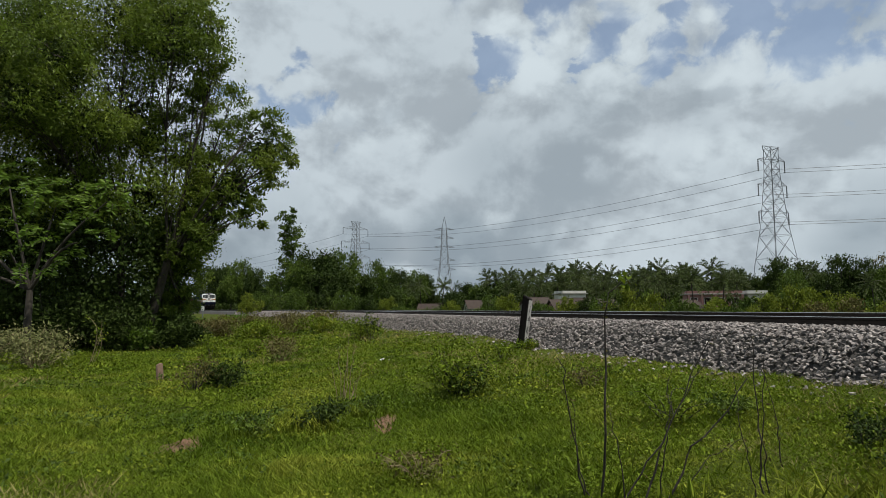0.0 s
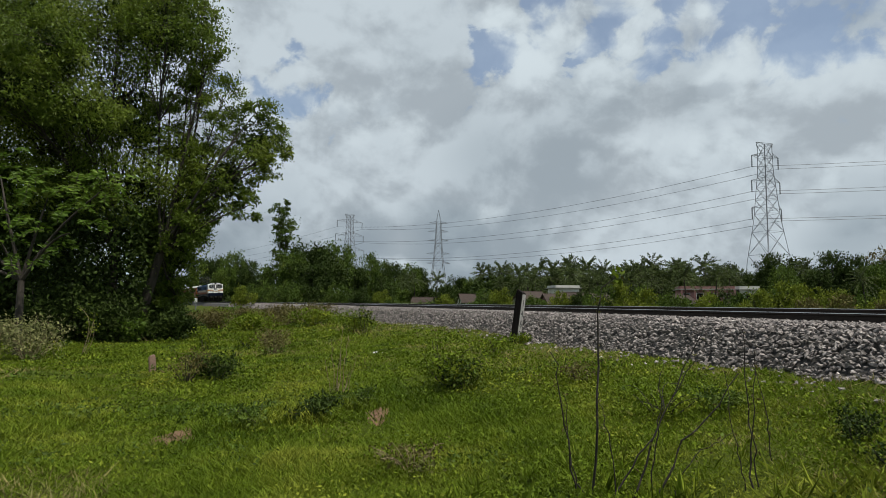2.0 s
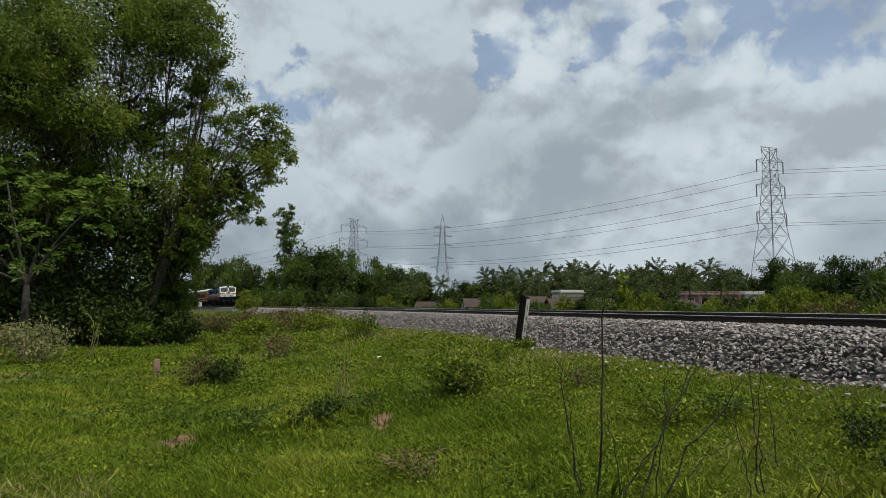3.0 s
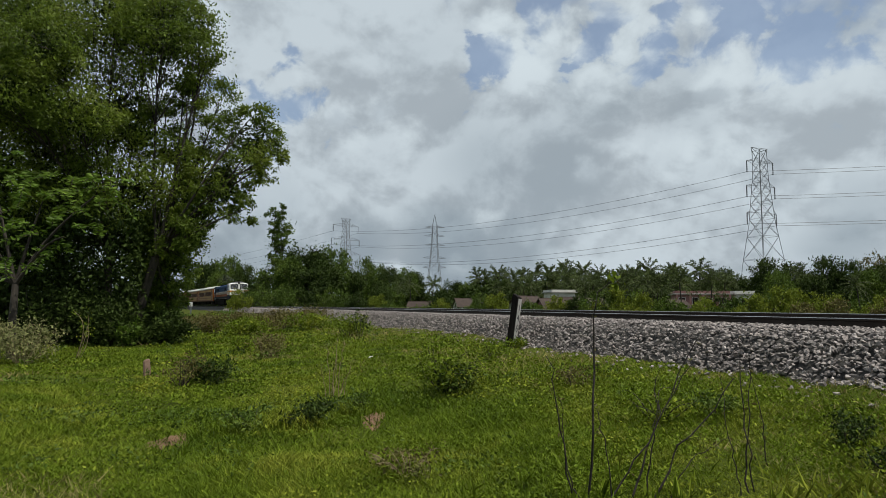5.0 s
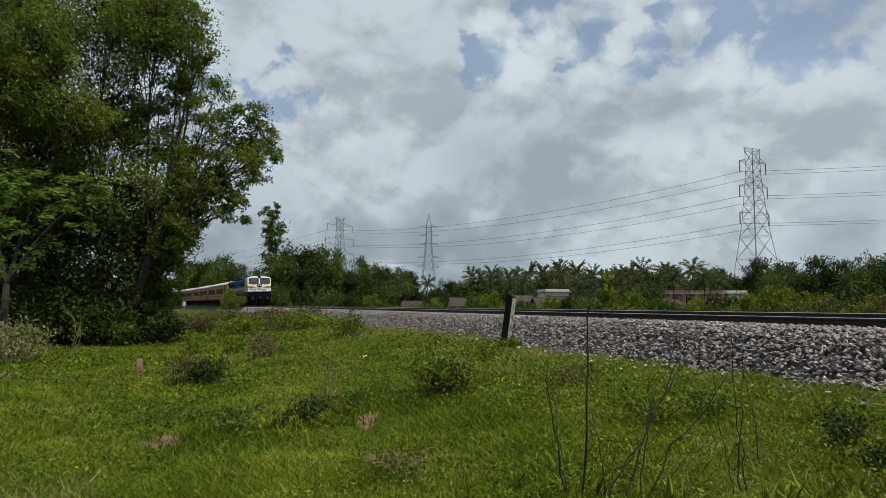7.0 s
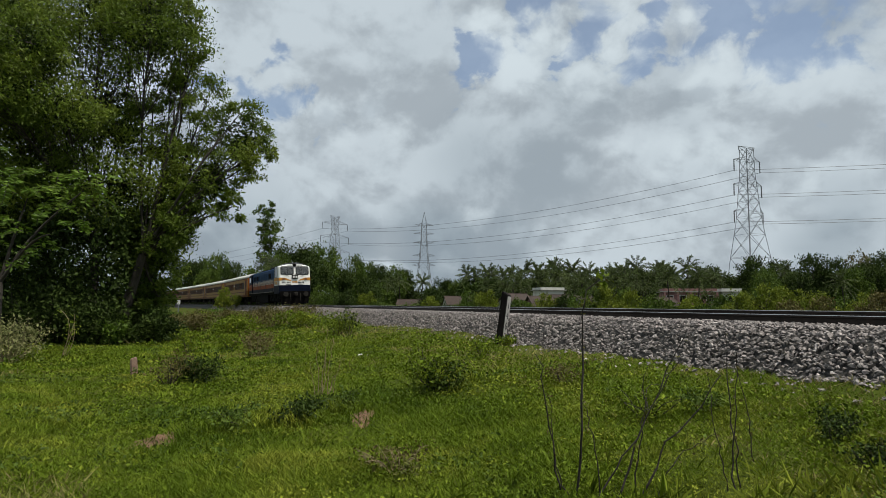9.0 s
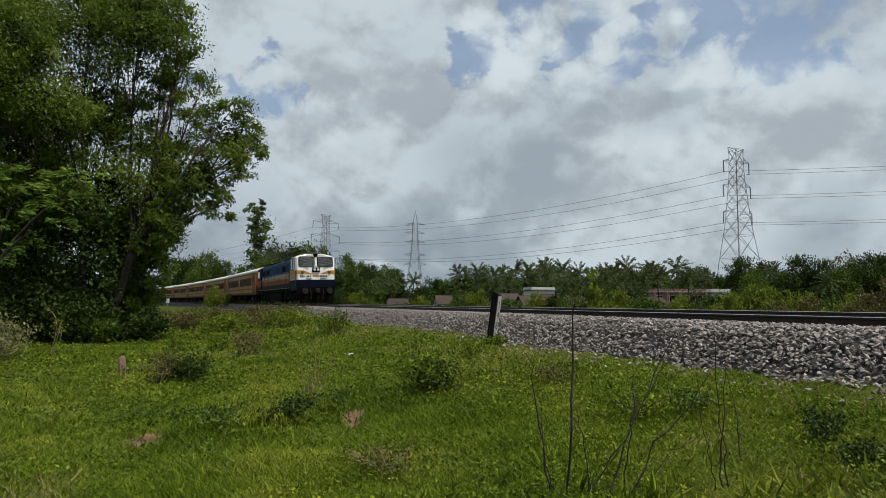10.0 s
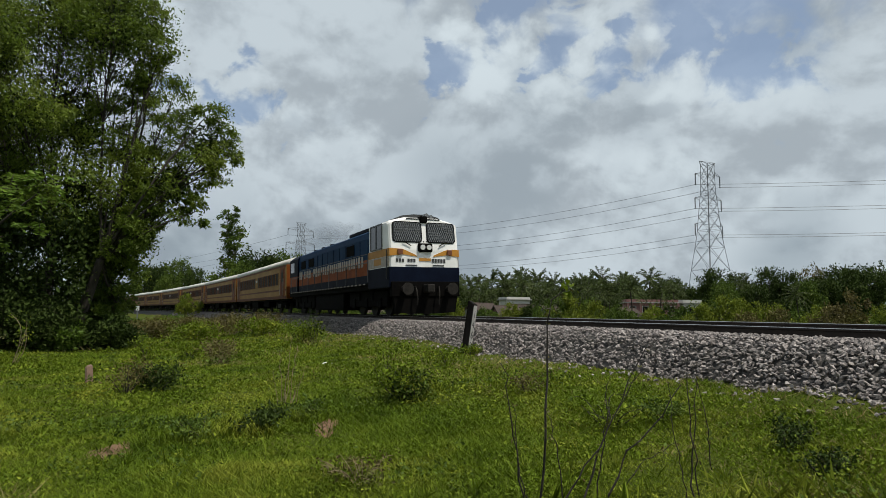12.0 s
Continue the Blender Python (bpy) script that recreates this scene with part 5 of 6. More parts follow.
shrub("shrub", 8, 3.45, 5.2, 0.40, 0.30, 650, 0.035, "leaf_dark", "small dark round shrub in the grass", 10, "stem")
shrub("shrub", 9, 3.35, 4.55, 0.42, 0.24, 550, 0.035, "leaf_dark", "small dark shrub in the grass", 10, "stem")
shrub("shrub", 10, -0.2, 5.6, 0.75, 0.26, 420, 0.04, "leaf_brown", "withered brownish clump in the grass", 18, "stalk")
shrub("shrub", 11, -10.9, 16.9, 2.2, 1.25, 2600, 0.075, "pale_leaf", "pale yellowish scrub heap at the wood's edge", 26, "stalk")
shrub("shrub", 12, -12.3, 16.4, 2.4, 1.45, 2400, 0.08, "pale_leaf", "pale leafy scrub at the wood's edge", 24, "stalk")
shrub("shrub", 13, -9.9, 17.6, 0.9, 1.7, 120, 0.08, "weed", "tall thin weed before the dark wood", 4, "stalk")
shrub("shrub", 14, -7.2, 19.8, 1.0, 0.9, 500, 0.075, "weed", "leafy green weed in the grass", 8, "stem")
shrub("shrub", 15, 1.95, 8.65, 0.8, 0.35, 380, 0.045, "leaf_brown", "reddish-brown withered weeds in the grass", 10, "stem")
shrub("shrub", 16, 2.35, 6.5, 0.8, 0.42, 520, 0.04, "weed", "low leafy weed in the grass", 10, "stem")
shrub("shrub", 17, 3.0, 6.6, 0.7, 0.28, 650, 0.04, "leaf_mid", "low dark green weed clump", 12, "stem")
shrub("shrub", 21, -1.6, 7.95, 0.75, 0.36, 950, 0.05, "leaf_dark", "small dark-hearted clump in the long grass", 10, "stem")
shrub("shrub", 22, -2.2, 7.8, 1.0, 0.26, 850, 0.05, "leaf_mid", "low dark green weed clump in the grass", 10, "stem")
shrub("shrub", 23, -1.1, 8.7, 0.7, 0.30, 500, 0.05, "leaf_mid", "low dark green weed clump in the grass", 10, "stem")
shrub("shrub", 18, 1.2, 12.6, 1.0, 0.4, 700, 0.05, "weed", "low leafy weed on the bank", 10, "stem")
shrub("shrub", 19, 1.98, 14.75, 0.7, 0.3, 500, 0.06, "weed", "leafy weed round the foot of the post", 9, "stem")
shrub("shrub", 20, -6.3, 20.8, 1.0, 0.7, 600, 0.075, "weed", "leafy green weed in the grass", 10, "stem")

# the overgrown rise between the field and the line
_rng = np.random.RandomState(77)
for i, (x, y) in enumerate([(-8.0, 33.0), (-10.0, 35.5), (-11.8, 34.0), (-12.9, 42.5), (-15.5, 44.0), (-10.2, 41.0), (-7.3, 37.0), (-9.0, 30.0),
                            (-14.0, 38.0), (-17.5, 50.0), (-6.0, 30.5), (-15.0, 33.0)]):
    brown = i % 3 != 1
    shrub("shrub", 100 + i, x, y, _rng.uniform(1.8, 3.0), _rng.uniform(0.8, 1.35), 1500, 0.13, "leaf_brown" if brown else "weed",
          "rust-brown tall weeds on the rising ground" if brown else "green leafy weeds on the rising ground", 18, "stalk", 0.4)
for i, (x, y, w, h) in enumerate([(-19.6, 59.5, 2.4, 1.1), (-14.4, 31.5, 1.8, 2.4), (-15.3, 29.5, 2.2, 3.1), (-24.5, 62.0, 3.0, 0.9), (-12.0, 24.5, 1.4, 1.2), (-11.5, 27.2, 1.3, 3.3), (-12.4, 26.6, 1.5, 3.0)]):
    shrub("shrub", 130 + i, x, y, w, h, 2600, 0.12, "leaf_front", "bright green leafy shrub beside the wood", 16, "stalk")
# undergrowth below the crown; the dark leaf colour carries the shade there
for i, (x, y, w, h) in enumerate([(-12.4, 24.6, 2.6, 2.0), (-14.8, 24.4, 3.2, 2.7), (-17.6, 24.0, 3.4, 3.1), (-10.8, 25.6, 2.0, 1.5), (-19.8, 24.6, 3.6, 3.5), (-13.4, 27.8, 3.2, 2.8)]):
    shrub("shrub", 140 + i, x, y, w, h, 3800, 0.13, "leaf_dark", "undergrowth at the big tree's foot, its shade put into dark leaves", 18, "stem")


def long_grass_mound(seed, x, y, w, d, h, n, label):
    """Long blades that arch over from a low mound."""
    rng = np.random.RandomState(seed)
    px, py = x + rng.normal(size=n) * w / 4, y + rng.normal(size=n) * d / 4
    out = np.stack([(px - x) / w, (py - y) / d, np.zeros(n)], -1) * 1.5 + rng.normal(size=(n, 3)) * [0.5, 0.5, 0.1]
    fade = np.exp(-2 * ((px - x) / w) ** 2 - 2 * ((py - y) / d) ** 2)
    L = h * (0.5 + 0.9 * fade) * rng.uniform(0.6, 1.2, size=n)
    foot = np.stack([px, py, ground_z(px, py)], -1)
    mid = foot + out * L[:, None] * 0.45 + np.stack([0 * L, 0 * L, L * 0.85], -1)
    tip = foot + out * L[:, None] * 1.15 + np.stack([0 * L, 0 * L, L * 0.55], -1)
    t = rng.uniform(0, 6.283, size=n)
    s = np.stack([np.cos(t), np.sin(t), 0 * t], -1) * 0.005
    V = np.stack([foot - s, foot + s, mid + s, mid - s, tip], 1).reshape(-1, 3)
    o = np.arange(n)[:, None] * 5
    F = np.concatenate([o + [0, 1, 2], o + [0, 2, 3], o + [3, 2, 4]], 1).reshape(-1, 3)
    tagged(piece("grass_clump", V, F, M["weed"]), label, "grass clump", "grass clumps", "stuff")


long_grass_mound(1, -1.75, 7.9, 1.0, 0.7, 0.16, 800, "mound of long arching dark green grass")
long_grass_mound(2, -2.5, 7.7, 0.7, 0.5, 0.13, 350, "low mound of long arching grass")
long_grass_mound(3, -1.2, 8.6, 0.8, 0.6, 0.15, 350, "low mound of long arching grass")
long_grass_mound(5, 0.6, 9.8, 1.0, 0.6, 0.16, 350, "long grass round the shrub")


def bare_stems(name, label, x, y, lines, mat="stem", tuft=False):
    """A weed with bare stems. lines: for each stem its radius and points (x, z) from its foot, in the plane across the view."""
    rng = np.random.RandomState(int(abs(x * 100)))
    z = on_ground(x, y)
    ob = thing(name, pose(x, y, z), label, "weed", "bare weeds")
    for r, *pts in lines:
        P = np.array([(px, rng.normal() * 0.03, pz) for px, pz in pts])
        t = np.linspace(0, len(P) - 1, 12)
        i = np.floor(t).astype(int).clip(0, len(P) - 2)
        Q = P[i] + (P[i + 1] - P[i]) * (t - i)[:, None] + rng.normal(size=(12, 3)) * 0.008
        piece("stem", *tube(Q, np.linspace(r * 1.25, r * 0.5, 12), 6), M[mat], ob)
        n = 14
        sub = Q[rng.randint(3, 12, size=n)] + rng.normal(size=(n, 3)) * 0.012
        piece("leaf_tuft", *leaf_blades(rng, sub, 0.026, 0.5), M["leaf_brown"], ob)["kind"] = "stuff"
        if tuft:
            piece("leaf_tuft", *leaf_blades(rng, Q[-1] + rng.normal(size=(16, 3)) * 0.02, 0.06, 0.55, -0.2), M["weed"], ob)["kind"] = "stuff"
    return ob


bare_stems("weed", "tall dark weed stem with a leafy tip", 1.12, 4.5,
           [(0.0075, (0.0, 0.0), (0.02, 0.55), (0.045, 1.0), (0.03, 1.28), (0.075, 1.46), (0.19, 1.58))], tuft=True)
bare_stems("weed", "thin forked dark weed stems", 1.02, 4.5,
           [(0.006, (0.0, 0.0), (-0.11, 0.55), (-0.18, 1.02)), (0.004, (0.0, 0.05), (-0.08, 0.4), (-0.095, 0.72))])
bare_stems("weed", "leaning dark weed stems spreading like a fan", 1.36, 4.4,
           [(0.0065, (0.0, 0.0), (0.16, 0.45), (0.49, 1.14)), (0.0055, (-0.14, 0.05), (0.1, 0.40), (0.46, 0.98)), (0.0045, (0.12, 0.0), (0.18, 0.5), (0.22, 0.92)),
            (0.004, (-0.1, 0.0), (-0.18, 0.5), (-0.22, 0.72))])
bare_stems("weed", "leaning dark weed stem with a broken knot", 1.52, 4.4,
           [(0.0065, (0.0, 0.0), (0.2, 0.38), (0.30, 0.48), (0.58, 0.86)), (0.0035, (0.1, 0.0), (0.3, 0.3), (0.56, 0.44))])
bare_stems("weed", "pair of upright thin dark weed stems", 2.18, 4.4,
           [(0.005, (0.0, 0.0), (0.0, 0.5), (0.0, 1.08)), (0.004, (0.06, 0.0), (0.03, 0.5), (0.05, 0.95)), (0.0035, (-0.05, 0.0), (-0.12, 0.35), (-0.16, 0.8))])
bare_stems("weed", "thin dark weed stem in the grass", 2.62, 4.9, [(0.004, (0.0, 0.0), (-0.05, 0.35), (-0.12, 0.75))])
bare_stems("dry_stalks", "bundle of cut dry stalks standing in the grass", -1.5, 9.7,
           [(0.008, (0.0, 0.0), (-0.01, 0.3), (0.02, 0.62)), (0.012, (0.08, 0.0), (0.13, 0.2), (0.17, 0.36)), (0.010, (-0.03, 0.0), (-0.03, 0.25)),
            (0.006, (0.05, 0.0), (0.1, 0.5), (0.14, 0.9)), (0.006, (-0.06, 0.0), (-0.1, 0.5), (-0.12, 0.85)), (0.005, (0.12, 0.0), (0.22, 0.4), (0.30, 0.62)),
            (0.005, (0.0, 0.0), (0.05, 0.5), (0.03, 1.0)), (0.005, (-0.1, 0.0), (-0.16, 0.3), (-0.2, 0.55))], "stalk")


# ---------------------------------------------------------------- posts and litter
def build_post():
    post = thing("kilometre_post", pose(1.88, 15.0, on_ground(1.88, 15.0), 0, 7.5, 0) @ pose(0, 0, 0, 0, 0, -36),
                 "leaning dark trackside post with a white numbered face", "post")
    bm = bmesh.new()
    prof = [(-0.085, -0.10), (0.085, -0.10), (0.085, 0.10), (-0.085, 0.10)]
    lo = [bm.verts.new((x, y, -0.2)) for x, y in prof]
    hi = [bm.verts.new((x, y, 1.21 + (0.05 if x < 0 else -0.03))) for x, y in prof]
    bm.faces.new(lo[::-1]), bm.faces.new(hi)
    for i in range(4):
        bm.faces.new((lo[i], lo[(i + 1) % 4], hi[(i + 1) % 4], hi[i]))
    bmesh.ops.bevel(bm, geom=list(bm.edges), offset=0.015, segments=2, affect="EDGES")
    bmesh.ops.recalc_face_normals(bm, faces=bm.faces)
    part("shaft", bm, M["wood"], post, "weathered shaft, the shadow on its side put into the dark colour")
    plate = part("number_face", boxed(0.086, 0.094, -0.085, 0.085, 0.06, 1.15, bevel=0.003), M["white_paint"], post, "peeling white face")
    for k, ch in enumerate("1462"):
        cu = bpy.data.curves.new("digit", "FONT")
        cu.body, cu.size, cu.align_x, cu.extrude = ch, 0.24, "CENTER", 0.002
        cu.materials.append(M["dark_letter"])
        d = new("digit", cu)
        d.parent = plate
        d.matrix_basis = pose(0.0965, 0, 0.86 - k * 0.25, 90, 0, 90)
    return post


build_post()


def build_boundary_stone():
    bm = bmesh.new()
    bmesh.ops.create_cube(bm, size=1, matrix=Matrix.Translation((0, 0, 0.12)) @ Matrix.Diagonal((0.15, 0.14, 0.44, 1)))
    for v in bm.verts:
        if v.co.z > 0.2:
            v.co.x *= 0.82
            v.co.y *= 0.82
            v.co.z += 0.03 if v.co.x > 0 else 0
    bmesh.ops.bevel(bm, geom=list(bm.edges), offset=0.018, segments=2, affect="EDGES")
    bmesh.ops.subdivide_edges(bm, edges=list(bm.edges), cuts=1)
    for v in bm.verts:
        v.co += Vector(noise.noise_vector(v.co * 18)) * 0.006
    ob = part("boundary_stone", bm, M["stone_pink"])
    ob.matrix_world = pose(-6.16, 13.75, on_ground(-6.16, 13.75), 2, -5, 32)
    tagged(ob, "squat pinkish stone marker standing in the grass", "marker stone")


build_boundary_stone()


def build_litter():
    for x, y, w, turn in ((-1.36, 14.9, 0.25, 15), (2.35, 14.2, 0.12, 50), (2.9, 11.0, 0.08, 10)):
        bm = bmesh.new()
        bmesh.ops.create_icosphere(bm, subdivisions=3, radius=0.5)
        for v in bm.verts:
            v.co = v.co * (1 + 0.45 * noise.noise(v.co * 3.1 + Vector((x, y, 0)))) + Vector(noise.noise_vector(v.co * 7)) * 0.06
            v.co.x, v.co.y, v.co.z = v.co.x * w, v.co.y * w * 0.55, v.co.z * w * 0.36
        ob = part("litter", bm, M["white"])
        ob.matrix_world = pose(x, y, on_ground(x, y) + w * 0.14, 0, 0, turn)
        tagged(ob, "crumpled white plastic scrap lying in the grass", "litter", "litter")
    x, y = -26.9, 70.0
    z = on_ground(x, y)
    sign = thing("trackside_marker", pose(x, y, z), "short post with a white square plate beside the line", "marker")
    part("post", boxed(-0.05, 0.05, -0.05, 0.05, -0.2, 0.10 - z), M["steel"], sign)
    part("plate", boxed(-0.18, 0.18, -0.08, -0.04, -0.02 - z, 0.44 - z, bevel=0.01), M["white"], sign, "white plate")


build_litter()


# ---------------------------------------------------------------- the train
def outline_solid(bm, outline, y0, y1):
    """A solid with the given x, z outline from y0 to y1."""
    a = [bm.verts.new((x, y0, z)) for x, z in outline]
    b = [bm.verts.new((x, y1, z)) for x, z in outline]
    n = len(outline)
    bm.faces.new(a)
    bm.faces.new(b[::-1])
    for i in range(n):
        bm.faces.new((a[i], b[i], b[(i + 1) % n], a[(i + 1) % n]))
    bmesh.ops.recalc_face_normals(bm, faces=bm.faces)
    return bm


def roof_arc(w, z0, z1, n=8, power=0.62):
    """Points of a rounded roof from the near eave over to the far one."""
    pts = []
    for i in range(n + 1):
        t = math.pi * i / n
        c = math.cos(t)
        pts.append((w * math.copysign(abs(c) ** power, c), z0 + (z1 - z0) * math.sin(t) ** power))
    return pts


def wheelset(parent, y, r, gauge=0.85):
    bm = bmesh.new()
    for s in (1, -1):
        cyl(bm, r, 0.13, pose(s * gauge, y, r, 0, 90, 0), 28)
        cyl(bm, r * 0.45, 0.17, pose(s * gauge, y, r, 0, 90, 0), 18)
        cyl(bm, 0.13, 0.34, pose(s * (gauge + 0.2), y, r, 0, 90, 0), 12)
    cyl(bm, 0.08, gauge * 2, pose(0, y, r, 0, 90, 0), 10)
    return part("wheelset", bm, M["wheel"], parent)


def slab(parent, name, mat, x, y0, y1, z0, z1, thick=0.02, label=""):
    """A thin panel lying on a side wall at x."""
    return part(name, boxed(min(x, x + thick), max(x, x + thick), y0, y1, z0, z1), mat, parent, label)


def face_quad(bm, y, pts):
    """A thin plate on an end wall: x, z corners at y, 12 mm thick."""
    return outline_solid(bm, pts, y, y + 0.012)


def build_loco():
    loco = thing("locomotive", Matrix(), "white-faced dark blue diesel locomotive with an orange and red stripe", "locomotive")
    F, B = 10.1, -10.1
    # underframe and skirts
    bm = boxed(-1.5, 1.5, B, F - 0.25, 1.12, 1.42, bevel=0.03)
    part("underframe", bm, M["black"], loco)
    # cab: slightly raked windscreen over a square front
    W = 1.55
    bm = bmesh.new()
    side = [(F - 2.7, 1.40), (F, 1.40), (F, 2.70), (F - 0.16, 3.92), (F - 0.42, 4.03), (F - 2.7, 4.03)]
    a = [bm.verts.new((W, y, z)) for y, z in side]
    b = [bm.verts.new((-W, y, z)) for y, z in side]
    bm.faces.new(a)
    bm.faces.new(b[::-1])
    for i in range(len(side)):
        bm.faces.new((a[i], b[i], b[(i + 1) % 6], a[(i + 1) % 6]))
    bmesh.ops.recalc_face_normals(bm, faces=bm.faces)
    bm.edges.ensure_lookup_table()
    rim = [e for e in bm.edges if all(abs(abs(v.co.x) - W) < 1e-4 for v in e.verts) and abs(e.verts[0].co.x - e.verts[1].co.x) < 1e-4 and max(v.co.z for v in e.verts) > 2.6]
    bmesh.ops.bevel(bm, geom=rim, offset=0.17, segments=3, affect="EDGES", profile=0.6)
    # the roof slopes down to the eaves on both sides
    for sx in (0.75, -0.75):
        bmesh.ops.bisect_plane(bm, geom=list(bm.verts) + list(bm.edges) + list(bm.faces), plane_co=(sx, 0, 0), plane_no=(1, 0, 0))
    for v in bm.verts:
        if v.co.z > 3.8:
            v.co.z += 0.05 - 0.24 * max(0.0, abs(v.co.x) - 0.75)
    cab = part("cab", bm, M["loco_white"], loco, "white driver's cab")
    # dark lower front and side skirt of the cab
    bm = boxed(-1.56, 1.56, F - 2.7, F + 0.02, 1.16, 2.00, bevel=0.03)
    part("lower_front", bm, M["loco_navy"], loco, "navy lower front")
    # the windscreens, their rubber rims and wire grilles lie on the raked face
    k = -0.16 / 1.22

    def on_face(x, z, out=0.0):
        return (x, F + (k * (z - 2.70) if z > 2.7 else 0) + out, z)

    def plate(name, mat, pts, parent, depth=0.014, out=0.004, label=""):
        b2 = bmesh.new()
        f = [b2.verts.new(on_face(x, z, out)) for x, z in pts]
        g = [b2.verts.new(on_face(x, z, out + depth)) for x, z in pts]
        n = len(pts)
        b2.faces.new(g)
        b2.faces.new(f[::-1])
        for i in range(n):
            b2.faces.new((f[i], f[(i + 1) % n], g[(i + 1) % n], g[i]))
        bmesh.ops.recalc_face_normals(b2, faces=b2.faces)
        return part(name, b2, mat, parent, label)

    def rounded(x0, x1, z0, z1, r, n=4):
        out = []
        for cx, cz, s in ((x1 - r, z1 - r, 0), (x0 + r, z1 - r, 1), (x0 + r, z0 + r, 2), (x1 - r, z0 + r, 3)):
            out += [(cx + r * math.cos((s + i / n) * math.pi / 2), cz + r * math.sin((s + i / n) * math.pi / 2)) for i in range(n + 1)]
        return out

    for s in (1, -1):
        x0, x1 = sorted((s * 0.14, s * 1.36))
        rim = plate("windscreen", M["black"], rounded(x0 - 0.04, x1 + 0.04, 3.00, 3.87, 0.15), cab, 0.02, 0.003, "black rubber rim")
        plate("pane", M["glass"], rounded(x0, x1, 3.04, 3.83, 0.12), rim, 0.01, 0.02)
        b2 = bmesh.new()
        zc0, zc1 = 3.05, 3.82
        for i in range(-7, 22):
            for slope in (0.30, -0.30):
                xa = x0 + i * 0.088
                pts = [(xa, zc0), (xa + slope, zc1)]
                q = []
                for t in np.linspace(0, 1, 25):
                    x, z = pts[0][0] + slope * t, zc0 + (zc1 - zc0) * t
                    if x0 + 0.03 < x < x1 - 0.03:
                        q.append((x, z))
                if len(q) > 2:
                    bar(b2, on_face(*q[0], 0.045), on_face(*q[-1], 0.045), 0.009)
        part("wire_grille", b2, M["wire_grille"], rim, "diagonal wire grille")
        b2 = bmesh.new()
        bar(b2, on_face(s * 0.62, 2.86, 0.05), on_face(s * 0.95, 3.05, 0.07), 0.03)
        part("wiper", b2, M["black"], cab)
        plate("stripe", M["loco_orange"], [(s * 1.552, 2.44), (s * 1.552, 2.75), (s * 1.0, 2.73), (s * 0.42, 2.50), (s * 0.36, 2.42), (s * 0.95, 2.50)], cab, label="orange stripe")
        b2 = boxed(s * 1.10 - 0.11, s * 1.10 + 0.11, F, F + 0.08, 2.50, 2.72, bevel=0.02)
        part("marker_light", b2, M["amber"], cab, "dark red marker light")
        # bars that stand for the class and number lettering
        if s > 0:
            for i in range(7):
                if i != 3:
                    x = s * 1.18 - i * 0.125
                    plate("lettering", M["dark_letter"], [(x, 2.20), (x + 0.09, 2.20), (x + 0.09, 2.33), (x, 2.33)], cab)
        else:
            for i in range(5):
                x = -0.30 - i * 0.13
                plate("lettering", M["dark_letter"], [(x, 2.18), (x - 0.095, 2.18), (x - 0.095, 2.34), (x, 2.34)], cab)
        plate("step_plate", M["grille"], [(s * 0.35, 2.04), (s * 0.85, 2.04), (s * 0.85, 2.09), (s * 0.35, 2.09)], cab)
    plate("number_board", M["loco_orange"], [(-0.26, 2.24), (0.26, 2.24), (0.26, 2.36), (-0.26, 2.36)], cab)
    b2 = boxed(-0.31, 0.31, F - 0.05, F + 0.10, 2.62, 2.97, bevel=0.04)
    lamp = part("headlight", b2, M["black"], cab, "twin headlight box")
    for s in (1, -1):
        b2 = bmesh.new()
        cyl(b2, 0.105, 0.06, pose(s * 0.14, F + 0.11, 2.80, 90), 20)
        part("lens", b2, M["lens"], lamp)
        b2 = bmesh.new()
        bmesh.ops.create_uvsphere(b2, u_segments=8, v_segments=5, radius=0.03, matrix=pose(s * 0.06, F + 0.02, 3.04))
        part("bolt", b2, M["black"], cab)
    b2 = boxed(-0.16, 0.16, F - 0.36, F - 0.06, 3.84, 4.12, bevel=0.05)
    part("roof_light", b2, M["black"], cab, "black roof headlight")
    b2 = bmesh.new()
    bar(b2, (-0.75, F - 0.16, 4.0), (0.75, F - 0.16, 4.0), 0.04)
    part("gutter", b2, M["grille"], cab)
    # roof hump with its rounded cover
    b2 = outline_solid(bmesh.new(), [(1.15, 4.02), (0.75, 4.20), (0.2, 4.28), (-0.55, 4.28), (-0.95, 4.18), (-1.1, 4.02)], F - 2.3, F - 0.75)
    part("roof_unit", b2, M["grille"], loco, "dark rounded roof unit")
    b2 = bmesh.new()
    cyl(b2, 0.09, 0.5, pose(-0.25, F - 0.62, 4.2, 90), 12)
    cyl(b2, 0.07, 0.4, pose(-0.48, F - 0.60, 4.17, 90), 12)
    part("horn", b2, M["steel"], loco)
    # cab side: window, door and stripe on both sides
    for s in (1, -1):
        x = s * 1.552
        slab(cab, "side_window", M["glass"], x, F - 2.3, F - 0.9, 2.82, 3.80, s * 0.012)
        slab(cab, "cream_panel", M["lettering"], x, F - 2.66, F - 0.05, 2.02, 2.43, s * 0.008, "cream lower panel")
        b2 = bmesh.new()
        for y in (F - 2.32, F - 1.6, F - 0.88):
            box(b2, x, x + s * 0.03, y - 0.035, y + 0.035, 2.80, 3.82)
        for z in (2.80, 3.82):
            box(b2, x, x + s * 0.03, F - 2.32, F - 0.88, z - 0.03, z + 0.03)
        part("window_frame", b2, M["grille"], cab)
        slab(cab, "side_stripe", M["loco_orange"], x, F - 2.66, F - 0.02, 2.44, 2.75, s * 0.010, "orange stripe")
